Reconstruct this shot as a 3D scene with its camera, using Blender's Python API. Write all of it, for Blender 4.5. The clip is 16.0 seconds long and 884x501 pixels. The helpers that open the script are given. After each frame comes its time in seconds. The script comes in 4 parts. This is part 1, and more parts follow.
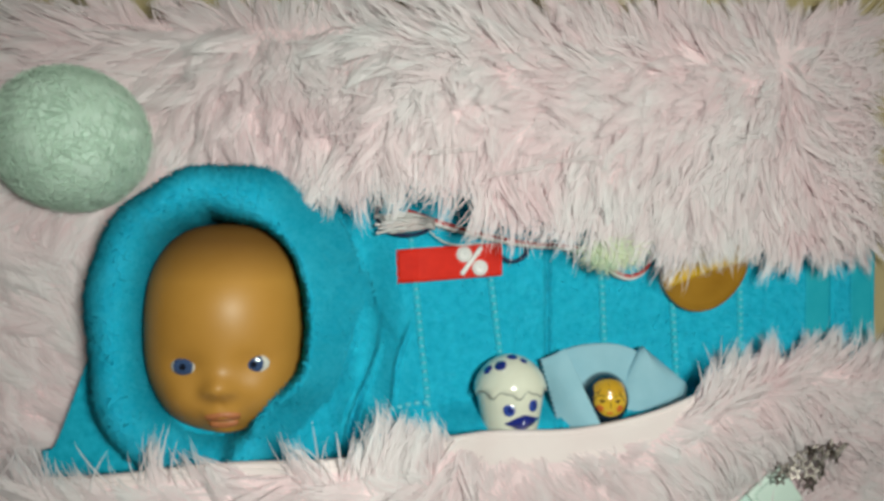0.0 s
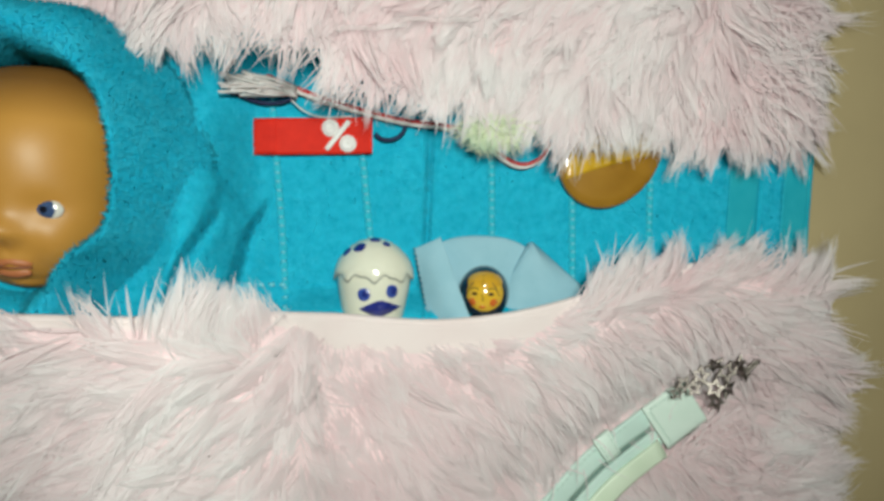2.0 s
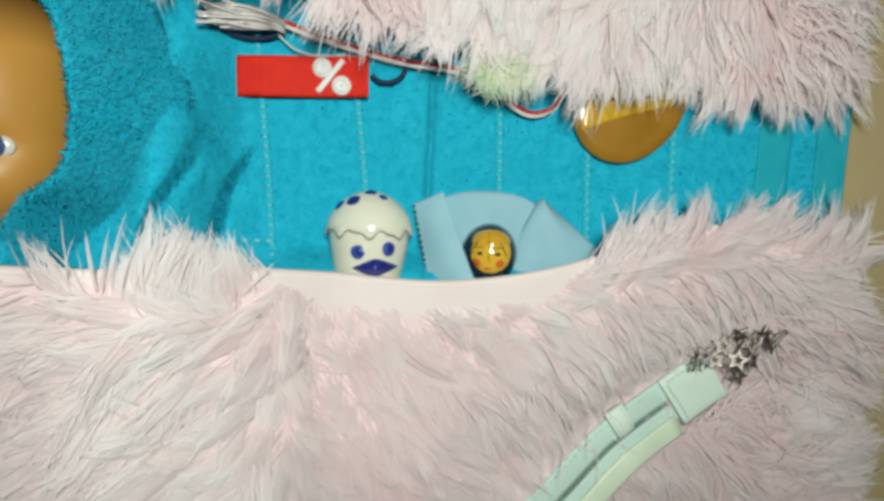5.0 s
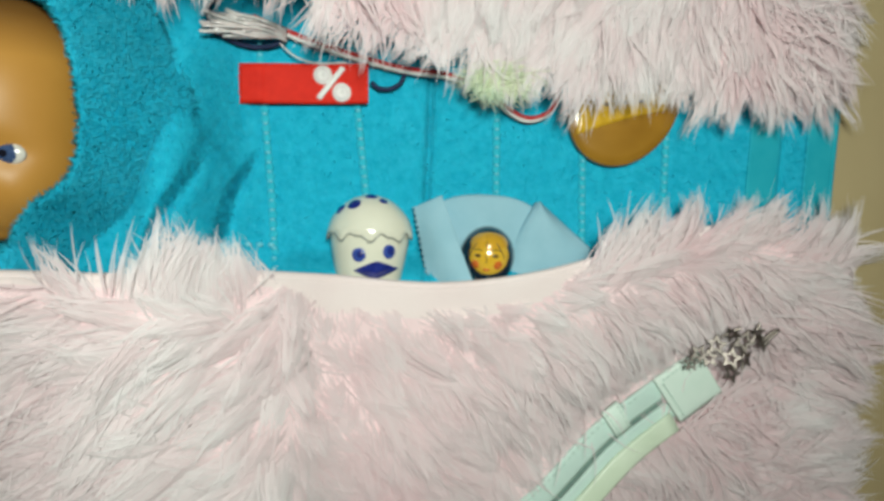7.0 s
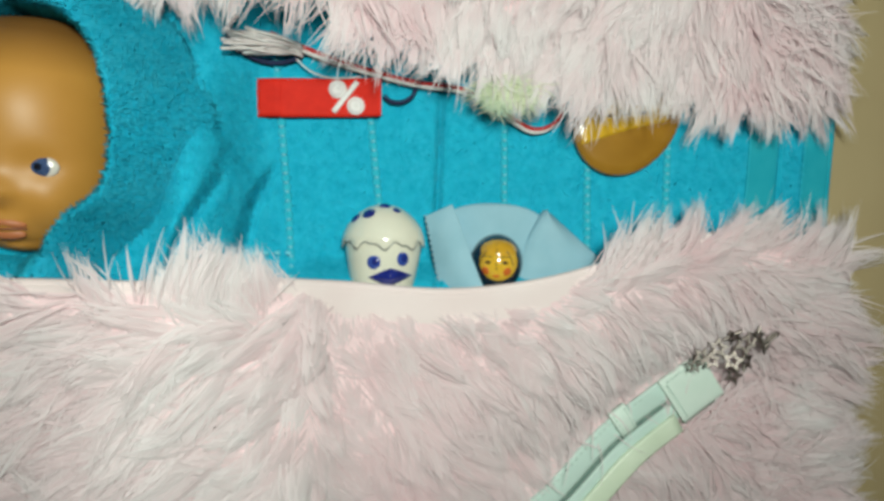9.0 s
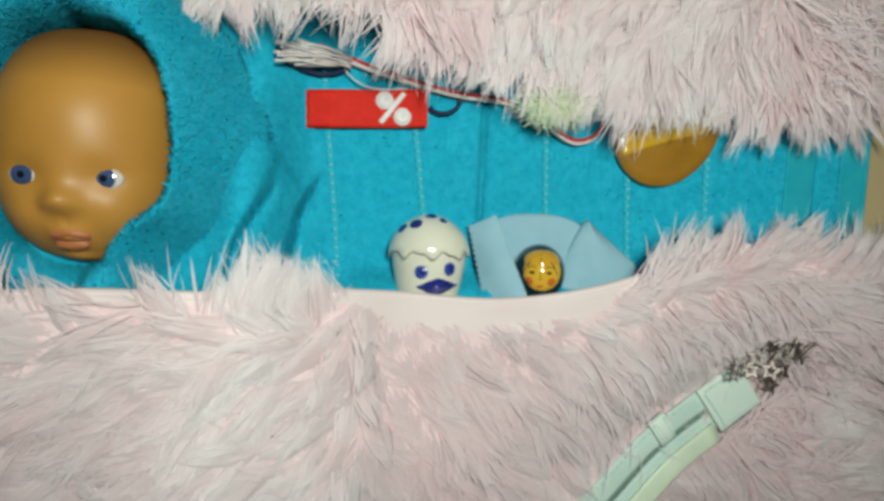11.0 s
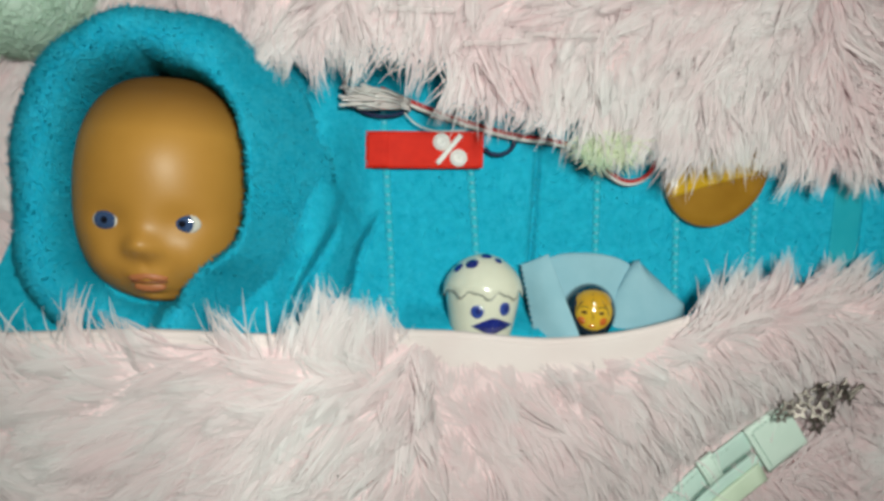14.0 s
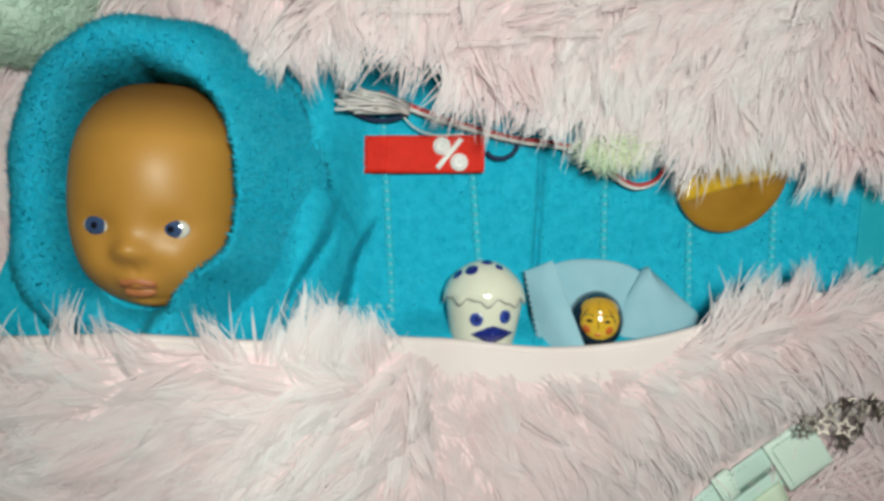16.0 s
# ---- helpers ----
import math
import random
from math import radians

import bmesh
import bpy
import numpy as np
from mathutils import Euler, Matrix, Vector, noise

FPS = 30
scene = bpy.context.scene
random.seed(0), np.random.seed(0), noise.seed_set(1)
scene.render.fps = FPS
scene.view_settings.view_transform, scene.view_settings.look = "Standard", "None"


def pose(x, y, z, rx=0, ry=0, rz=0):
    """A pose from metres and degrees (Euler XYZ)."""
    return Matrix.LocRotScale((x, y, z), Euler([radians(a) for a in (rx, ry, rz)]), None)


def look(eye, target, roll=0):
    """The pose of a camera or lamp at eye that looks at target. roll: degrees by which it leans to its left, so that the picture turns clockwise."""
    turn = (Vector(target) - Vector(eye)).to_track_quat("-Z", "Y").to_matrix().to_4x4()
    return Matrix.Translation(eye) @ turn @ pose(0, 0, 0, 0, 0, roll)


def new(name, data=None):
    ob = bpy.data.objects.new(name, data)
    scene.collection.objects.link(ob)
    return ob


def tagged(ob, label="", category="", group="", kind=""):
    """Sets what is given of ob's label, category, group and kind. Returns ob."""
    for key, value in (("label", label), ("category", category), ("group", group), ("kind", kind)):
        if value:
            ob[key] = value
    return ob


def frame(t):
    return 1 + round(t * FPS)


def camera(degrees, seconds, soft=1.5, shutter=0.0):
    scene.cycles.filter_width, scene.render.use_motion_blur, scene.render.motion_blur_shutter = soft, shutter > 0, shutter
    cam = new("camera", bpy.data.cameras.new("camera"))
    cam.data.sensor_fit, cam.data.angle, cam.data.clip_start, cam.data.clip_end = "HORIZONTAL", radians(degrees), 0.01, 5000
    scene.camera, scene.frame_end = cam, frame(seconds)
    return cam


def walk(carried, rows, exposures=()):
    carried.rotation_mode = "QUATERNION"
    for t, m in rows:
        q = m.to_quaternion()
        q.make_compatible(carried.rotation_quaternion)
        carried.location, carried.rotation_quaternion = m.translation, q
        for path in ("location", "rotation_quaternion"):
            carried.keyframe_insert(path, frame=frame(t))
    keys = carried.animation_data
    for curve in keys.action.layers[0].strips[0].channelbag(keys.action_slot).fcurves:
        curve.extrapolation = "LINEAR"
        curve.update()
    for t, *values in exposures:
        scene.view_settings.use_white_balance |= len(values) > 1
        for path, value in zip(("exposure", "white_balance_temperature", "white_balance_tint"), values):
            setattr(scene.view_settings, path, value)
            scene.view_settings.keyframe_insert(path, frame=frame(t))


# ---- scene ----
cam = camera(70.2, 16.0, 3.4, 0.0)
METRES, EYE, TILT, LEAN, TURN = 0.28, 0.39, -90.0, -8.0, 0.0
ROWS = [
    (0.0, 0.0, 0.0, 0.0, 0.0, 0.0, 0.0),
    (0.5, 0.111, -0.0009, -0.0072, -0.02, -0.14, -0.62),
    (1.0, 0.1558, 0.0206, -0.0668, 0.75, -1.19, -1.64),
    (1.5, 0.2487, 0.0359, -0.1246, 2.07, -1.81, -2.56),
    (2.0, 0.3377, 0.1112, -0.1661, 3.51, -3.18, -2.19),
    (2.5, 0.3759, 0.178, -0.1765, 3.8, -3.79, -2.5),
    (3.0, 0.3831, 0.1955, -0.1877, 3.78, -4.23, -2.53),
    (3.5, 0.3712, 0.1999, -0.1868, 4.07, -4.41, -2.85),
    (4.0, 0.3522, 0.2119, -0.1979, 3.58, -4.86, -3.01),
    (4.5, 0.336, 0.2182, -0.2075, 3.64, -5.35, -3.0),
    (7.0, 0.3265, 0.1915, -0.2105, 3.21, -4.92, -2.52),
    (7.5, 0.3225, 0.1843, -0.2121, 3.29, -4.74, -2.59),
    (8.0, 0.3111, 0.1785, -0.2142, 3.24, -4.77, -2.63),
    (8.5, 0.3089, 0.1543, -0.2115, 2.96, -4.27, -2.22),
    (11.0, 0.2225, 0.1362, -0.1958, 3.07, -4.1, -2.56),
    (11.5, 0.186, 0.1271, -0.1693, 3.35, -3.93, -3.29),
    (12.0, 0.1691, 0.1192, -0.1646, 3.59, -3.63, -3.31),
    (12.5, 0.1679, 0.1155, -0.1595, 3.31, -3.42, -3.48),
    (13.0, 0.153, 0.1145, -0.1554, 3.59, -3.16, -3.51),
    (13.5, 0.1482, 0.1096, -0.1445, 3.49, -3.19, -3.27),
    (14.0, 0.1369, 0.1139, -0.1463, 3.97, -3.17, -3.27),
    (14.5, 0.1278, 0.1161, -0.1547, 4.29, -3.03, -3.22),
    (15.0, 0.1399, 0.1184, -0.1369, 4.81, -2.82, -3.26),
    (15.5, 0.219, 0.1445, -0.1506, 7.43, -3.21, -2.97),
    (16.0, 0.2052, 0.1451, -0.1485, 7.45, -2.57, -3.09),
]
walk(cam, [(t, pose(0, 0, EYE, TILT, LEAN, TURN) @ pose(METRES * x, METRES * y, METRES * z, 90 + pitch, roll, yaw)) for t, x, y, z, yaw, pitch, roll in ROWS], exposures=[(0.0, -0.14), (2.0, -0.05), (4.5, -0.02), (8.5, -0.05), (11.0, -0.17), (13.0, -0.15), (14.5, -0.09), (16.0, -0.07)])

# ---- light: the lamp of the phone that films, held over the things in a dark room ----
world = bpy.data.worlds.new("room_air")
world.use_nodes = True
world.node_tree.nodes["Background"].inputs[0].default_value = (0.9, 0.85, 0.78, 1)
world.node_tree.nodes["Background"].inputs[1].default_value = 0.03
scene.world = world
lamp_data = bpy.data.lights.new("phone_lamp", "SPOT")
lamp_data.energy, lamp_data.shadow_soft_size = 14.4, 0.05
lamp_data.spot_size, lamp_data.spot_blend = radians(106), 1.0
lamp_data.color = (0.92, 0.98, 0.885)
phone_lamp = new("phone_lamp", lamp_data)
phone_lamp.matrix_world = look((0.130, 0.045, 0.61), (0.130, -0.01, 0.0))


# ---- materials ----
def material(name):
    m = bpy.data.materials.new(name)
    m.use_nodes = True
    nt = m.node_tree
    return m, nt, nt.nodes["Principled BSDF"]


def node(nt, kind, **inputs):
    n = nt.nodes.new(kind)
    for k, v in inputs.items():
        n.inputs[k.replace("_", " ")].default_value = v
    return n


def noise_tex(nt, scale, detail=4.0, rough=0.55):
    tc = nt.nodes.new("ShaderNodeTexCoord")
    n = node(nt, "ShaderNodeTexNoise", Scale=scale, Detail=detail, Roughness=rough)
    nt.links.new(tc.outputs["Object"], n.inputs["Vector"])
    return n.outputs["Fac"]


def ramp(nt, fac, a, b, lo=0.3, hi=0.7):
    r = nt.nodes.new("ShaderNodeValToRGB")
    r.color_ramp.elements[0].position, r.color_ramp.elements[1].position = lo, hi
    r.color_ramp.elements[0].color, r.color_ramp.elements[1].color = (*a, 1), (*b, 1)
    nt.links.new(fac, r.inputs[0])
    return r.outputs[0]


def bump(nt, bsdf, fac, strength, distance=0.001):
    b = node(nt, "ShaderNodeBump", Strength=strength, Distance=distance)
    nt.links.new(fac, b.inputs["Height"])
    nt.links.new(b.outputs[0], bsdf.inputs["Normal"])


def plain(name, a, b, scale, rough=0.5, metal=0.0, bump_scale=0.0, bump_strength=0.2, spec=0.5, distance=0.001, coat=0.0):
    """A surface of two close colours in a soft mottle, with a fine relief."""
    m, nt, bsdf = material(name)
    nt.links.new(ramp(nt, noise_tex(nt, scale), a, b), bsdf.inputs["Base Color"])
    bsdf.inputs["Roughness"].default_value, bsdf.inputs["Metallic"].default_value = rough, metal
    bsdf.inputs["Specular IOR Level"].default_value = spec
    bsdf.inputs["Coat Weight"].default_value = coat
    bsdf.inputs["Coat Roughness"].default_value = 0.06
    if bump_scale:
        bump(nt, bsdf, noise_tex(nt, bump_scale, 3.0), bump_strength, distance)
    return m


def hairy(name, root_a, root_b, tip_a, tip_b, translucent=0.3, rough=0.5, patch=14.0, clear=0.0):
    """Fibre: a root tint that turns into the tip tint, both varied strand by strand and patch by patch."""
    m, nt, bsdf = material(name)
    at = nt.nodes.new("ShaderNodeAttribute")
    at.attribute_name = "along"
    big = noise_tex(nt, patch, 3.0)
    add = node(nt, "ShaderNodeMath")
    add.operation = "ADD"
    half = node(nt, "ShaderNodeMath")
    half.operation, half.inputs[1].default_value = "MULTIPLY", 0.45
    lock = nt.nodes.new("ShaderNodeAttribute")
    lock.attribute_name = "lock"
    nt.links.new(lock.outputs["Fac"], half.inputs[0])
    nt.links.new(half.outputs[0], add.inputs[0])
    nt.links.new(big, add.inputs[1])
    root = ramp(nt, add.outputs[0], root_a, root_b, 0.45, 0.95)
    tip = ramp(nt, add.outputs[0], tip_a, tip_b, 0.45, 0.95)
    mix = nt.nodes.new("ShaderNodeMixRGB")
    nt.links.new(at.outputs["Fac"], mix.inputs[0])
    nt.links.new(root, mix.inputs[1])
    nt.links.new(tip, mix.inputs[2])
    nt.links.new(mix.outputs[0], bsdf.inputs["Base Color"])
    bsdf.inputs["Roughness"].default_value = rough
    bsdf.inputs["Specular IOR Level"].default_value = 0.12
    trans = nt.nodes.new("ShaderNodeBsdfTranslucent")
    nt.links.new(mix.outputs[0], trans.inputs[0])
    both = nt.nodes.new("ShaderNodeMixShader")
    both.inputs[0].default_value = translucent
    nt.links.new(bsdf.outputs[0], both.inputs[1])
    nt.links.new(trans.outputs[0], both.inputs[2])
    last = both
    if clear:
        see = nt.nodes.new("ShaderNodeBsdfTransparent")
        last = nt.nodes.new("ShaderNodeMixShader")
        last.inputs[0].default_value = clear
        nt.links.new(both.outputs[0], last.inputs[1])
        nt.links.new(see.outputs[0], last.inputs[2])
    nt.links.new(last.outputs[0], nt.nodes["Material Output"].inputs["Surface"])
    return m


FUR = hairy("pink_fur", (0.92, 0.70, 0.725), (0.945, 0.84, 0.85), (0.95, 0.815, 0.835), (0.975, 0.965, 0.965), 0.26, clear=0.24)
FABRIC = plain("pink_backing", (0.84, 0.71, 0.70), (0.88, 0.78, 0.765), 25, 0.85, bump_scale=900, bump_strength=0.4, spec=0.2)
FUR_SKIN = plain("pink_fur_ground", (0.88, 0.67, 0.69), (0.91, 0.74, 0.755), 40, 0.9, bump_scale=900, bump_strength=0.5, spec=0.1)
PILE = hairy("teal_terry_pile", (0.007, 0.42, 0.62), (0.010, 0.47, 0.67), (0.010, 0.47, 0.67), (0.060, 0.62, 0.82), 0.15, 0.9, 60.0, 0.06)
TERRY = plain("teal_terry", (0.006, 0.34, 0.50), (0.022, 0.49, 0.67), 220, 0.95, bump_scale=700, bump_strength=0.12, spec=0.05, distance=0.002)
BAND = plain("teal_stripe", (0.022, 0.45, 0.59), (0.04, 0.49, 0.62), 300, 0.9, bump_scale=900, bump_strength=0.5, spec=0.1)
WEAVE = plain("teal_flat_weave", (0.010, 0.365, 0.475), (0.020, 0.41, 0.51), 90, 0.8, bump_scale=1500, bump_strength=0.4, spec=0.2)
STITCH = plain("pale_blue_thread", (0.13, 0.57, 0.69), (0.20, 0.63, 0.74), 500, 0.7, spec=0.3)
TABLE = plain("beige_vinyl", (0.39, 0.31, 0.165), (0.44, 0.35, 0.19), 9, 0.6, bump_scale=400, bump_strength=0.06, spec=0.35)
WALL = plain("cream_wall_paint", (0.70, 0.66, 0.58), (0.75, 0.71, 0.63), 3, 0.9, bump_scale=200, bump_strength=0.1)
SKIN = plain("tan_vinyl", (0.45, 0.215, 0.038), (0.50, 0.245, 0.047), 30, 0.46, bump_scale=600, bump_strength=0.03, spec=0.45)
# the tan turns darker brown towards the top of the head
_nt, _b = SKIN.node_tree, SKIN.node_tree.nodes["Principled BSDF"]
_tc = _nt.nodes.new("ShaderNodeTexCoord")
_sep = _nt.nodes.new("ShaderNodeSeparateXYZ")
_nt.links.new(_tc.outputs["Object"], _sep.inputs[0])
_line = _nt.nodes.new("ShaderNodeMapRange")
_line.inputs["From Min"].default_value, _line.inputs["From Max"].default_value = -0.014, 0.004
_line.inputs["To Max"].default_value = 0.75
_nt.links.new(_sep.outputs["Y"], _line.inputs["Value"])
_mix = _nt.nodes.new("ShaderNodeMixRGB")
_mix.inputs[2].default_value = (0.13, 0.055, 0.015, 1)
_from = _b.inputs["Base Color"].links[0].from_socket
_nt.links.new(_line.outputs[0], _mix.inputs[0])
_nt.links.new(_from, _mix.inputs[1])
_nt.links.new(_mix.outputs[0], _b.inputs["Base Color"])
LIP = plain("lip_paint", (0.43, 0.145, 0.055), (0.48, 0.17, 0.065), 200, 0.5)
EYE_WHITE = plain("eye_white", (0.62, 0.60, 0.54), (0.68, 0.66, 0.60), 100, 0.12, coat=0.6)
IRIS = plain("eye_blue", (0.028, 0.055, 0.13), (0.06, 0.10, 0.21), 900, 0.12, coat=0.8)
PUPIL = plain("eye_black", (0.006, 0.007, 0.012), (0.010, 0.010, 0.018), 300, 0.1, coat=0.8)
BROW = plain("lip_line", (0.22, 0.07, 0.03), (0.26, 0.085, 0.035), 300, 0.5)
GLAZE = plain("cream_glaze", (0.74, 0.73, 0.60), (0.80, 0.79, 0.66), 40, 0.12, coat=0.5, bump_scale=60, bump_strength=0.05)
BLUE_GLAZE = plain("mid_blue_glaze", (0.02, 0.05, 0.28), (0.05, 0.10, 0.40), 250, 0.10, coat=0.6)
COBALT = plain("cobalt_glaze", (0.010, 0.018, 0.16), (0.02, 0.035, 0.26), 300, 0.10, coat=0.6)
GREYLINE = plain("grey_glaze_line", (0.32, 0.33, 0.30), (0.38, 0.39, 0.35), 300, 0.2)
CLOTH = plain("light_blue_felt", (0.29, 0.52, 0.62), (0.34, 0.57, 0.67), 80, 0.95, bump_scale=1800, bump_strength=0.35, spec=0.1)
LACQUER = plain("yellow_lacquer", (0.70, 0.42, 0.03), (0.78, 0.48, 0.05), 120, 0.12, coat=0.8)
SCARF = plain("dark_navy_lacquer", (0.010, 0.022, 0.040), (0.02, 0.04, 0.065), 150, 0.12, coat=0.8)
HAIR = plain("ochre_lacquer", (0.62, 0.34, 0.025), (0.68, 0.38, 0.035), 150, 0.12, coat=0.8)
INK = plain("dark_brown_ink", (0.05, 0.02, 0.008), (0.07, 0.03, 0.01), 150, 0.3)
CHEEK = plain("red_cheek_paint", (0.60, 0.12, 0.02), (0.66, 0.16, 0.03), 200, 0.15, coat=0.6)
RED = plain("red_satin_ribbon", (0.62, 0.022, 0.012), (0.74, 0.03, 0.015), 130, 0.6, bump_scale=1400, bump_strength=0.25, spec=0.12)
WHITE = plain("white_print", (0.80, 0.78, 0.76), (0.86, 0.84, 0.82), 200, 0.5)
GREYPRINT = plain("grey_print", (0.64, 0.59, 0.59), (0.70, 0.65, 0.65), 200, 0.5)
CORD_RED = plain("red_cord", (0.50, 0.02, 0.02), (0.60, 0.03, 0.03), 700, 0.7, bump_scale=1200, bump_strength=0.8)
CORD_WHITE = plain("white_cord", (0.76, 0.73, 0.70), (0.83, 0.80, 0.78), 700, 0.7, bump_scale=1200, bump_strength=0.8)
CORD_NAVY = plain("navy_cord", (0.008, 0.016, 0.06), (0.015, 0.03, 0.09), 700, 0.7, bump_scale=1200, bump_strength=0.8)
FOIL = plain("silver_foil", (0.80, 0.72, 0.70), (0.90, 0.83, 0.81), 400, 0.25, 0.12)
GREEN_FLUFF = hairy("pale_green_fluff", (0.60, 0.74, 0.52), (0.74, 0.80, 0.56), (0.74, 0.85, 0.68), (0.85, 0.88, 0.68), 0.3, 0.6, 90.0)
AMBER = plain("brown_varnished_wood", (0.27, 0.13, 0.014), (0.36, 0.18, 0.022), 45, 0.22, coat=0.4)
AMBER_LIGHT = plain("yellow_varnished_wood", (0.62, 0.36, 0.02), (0.70, 0.42, 0.03), 60, 0.22, coat=0.4)
MINT = plain("mint_leatherette", (0.68, 0.83, 0.74), (0.74, 0.87, 0.79), 60, 0.45, bump_scale=900, bump_strength=0.35)
MINT_EDGE = plain("mint_leatherette_edge", (0.54, 0.72, 0.66), (0.60, 0.77, 0.70), 60, 0.6, bump_scale=900, bump_strength=0.35)
MINT_PALE = plain("pale_green_leatherette", (0.66, 0.78, 0.60), (0.72, 0.83, 0.66), 60, 0.4, bump_scale=900, bump_strength=0.3)
# mint darkened to the tone of the shade in the strap slot
MINT_SHADE = plain("mint_slot_shade", (0.16, 0.25, 0.22), (0.20, 0.30, 0.26), 60, 0.8)
MINT_THREAD = plain("mint_thread", (0.44, 0.61, 0.54), (0.50, 0.66, 0.58), 300, 0.7)
PEWTER = plain("pewter", (0.24, 0.21, 0.185), (0.36, 0.32, 0.29), 200, 0.48, 1.0, bump_scale=600, bump_strength=0.15)
FELT = plain("mint_felt", (0.56, 0.71, 0.60), (0.63, 0.77, 0.67), 50, 0.95, bump_scale=250, bump_strength=0.1, spec=0.1)
FELT_FUZZ = hairy("mint_fuzz", (0.50, 0.66, 0.55), (0.58, 0.73, 0.62), (0.60, 0.75, 0.64), (0.70, 0.82, 0.72), 0.35, 0.9, 40.0)
PLASTIC, _nt, _b = material("clear_plastic")
_b.inputs["Base Color"].default_value = (0.95, 0.88, 0.88, 1)
_b.inputs["Roughness"].default_value = 0.2
_b.inputs["Alpha"].default_value = 0.14
_b.inputs["Specular IOR Level"].default_value = 0.9


# ---- mesh helpers ----
def part(name, bm, mat, parent=None, label="", smooth=True):
    me = bpy.data.meshes.new(name)
    bm.to_mesh(me)
    bm.free()
    for m in mat if isinstance(mat, (list, tuple)) else (mat,):
        me.materials.append(m)
    if smooth:
        me.polygons.foreach_set("use_smooth", [True] * len(me.polygons))
    ob = new(name, me)
    ob.parent = parent
    if label:
        ob["label"] = label
    return ob


def thing(name, label, category, group="", kind=""):
    return tagged(new(name), label, category, group, kind)


def curve(table):
    """A smooth function through (x, value) pairs."""
    xs, vs = np.array(table).T
    ms = np.gradient(vs, xs)

    def f(x):
        x = np.clip(np.asarray(x, float), xs[0], xs[-1])
        i = np.clip(np.searchsorted(xs, x) - 1, 0, len(xs) - 2)
        h = xs[i + 1] - xs[i]
        t = (x - xs[i]) / h
        return ((2 * t**3 - 3 * t**2 + 1) * vs[i] + (t**3 - 2 * t**2 + t) * h * ms[i]
                + (3 * t**2 - 2 * t**3) * vs[i + 1] + (t**3 - t**2) * h * ms[i + 1])
    return f


def wave(x, y, scale, seed):
    """Smooth unevenness, about -1 to 1."""
    r = np.random.RandomState(seed)
    out = np.zeros_like(np.asarray(x, float))
    for k in range(7):
        a, p, s = r.uniform(0, 6.28), r.uniform(0, 6.28), scale * r.uniform(0.6, 1.7)
        out = out + np.sin((np.cos(a) * x + np.sin(a) * y) / s + p)
    return out / 3.2


def step(x, lo, hi):
    t = np.clip((np.asarray(x, float) - lo) / (hi - lo), 0, 1)
    return t * t * (3 - 2 * t)


def grid(bm, nu, nv, at, mat=0, close_u=False):
    """A sheet of nu x nv quads whose corners at(u, v) gives, u and v from 0 to 1."""
    rows = [[bm.verts.new(at(i / nu, j / nv)) for j in range(nv + 1)] for i in range(nu if close_u else nu + 1)]
    n = len(rows)
    for i in range(nu):
        for j in range(nv):
            f = bm.faces.new((rows[i][j], rows[(i + 1) % n][j], rows[(i + 1) % n][j + 1], rows[i][j + 1]))
            f.material_index = mat
    return rows


def solid(ob, thickness, offset=-1.0):
    m = ob.modifiers.new("thickness", "SOLIDIFY")
    m.thickness, m.offset = thickness, offset
    return ob


def ball(bm, centre, radii, mat=0, nu=24, nv=16, turn=None):
    made = bmesh.ops.create_uvsphere(bm, u_segments=nu, v_segments=nv, radius=1.0)["verts"]
    m = Matrix.Translation(centre) @ (turn or Matrix.Identity(4)) @ Matrix.Diagonal((*radii, 1))
    bmesh.ops.transform(bm, matrix=m, verts=made)
    for f in {f for v in made for f in v.link_faces}:
        f.material_index = mat
    return made


def box(bm, centre, size, turn=0.0, mat=0, bev=0.0):
    made = bmesh.ops.create_cube(bm, size=1.0)["verts"]
    m = Matrix.Translation(centre) @ Matrix.Rotation(turn, 4, "Z") @ Matrix.Diagonal((*size, 1))
    bmesh.ops.transform(bm, matrix=m, verts=made)
    faces = {f for v in made for f in v.link_faces}
    if bev:
        made = bmesh.ops.bevel(bm, geom=list({e for f in faces for e in f.edges}), offset=bev, segments=2, affect="EDGES")
        faces = set(made["faces"]) | {f for f in faces if f.is_valid}
    for f in faces:
        f.material_index = mat


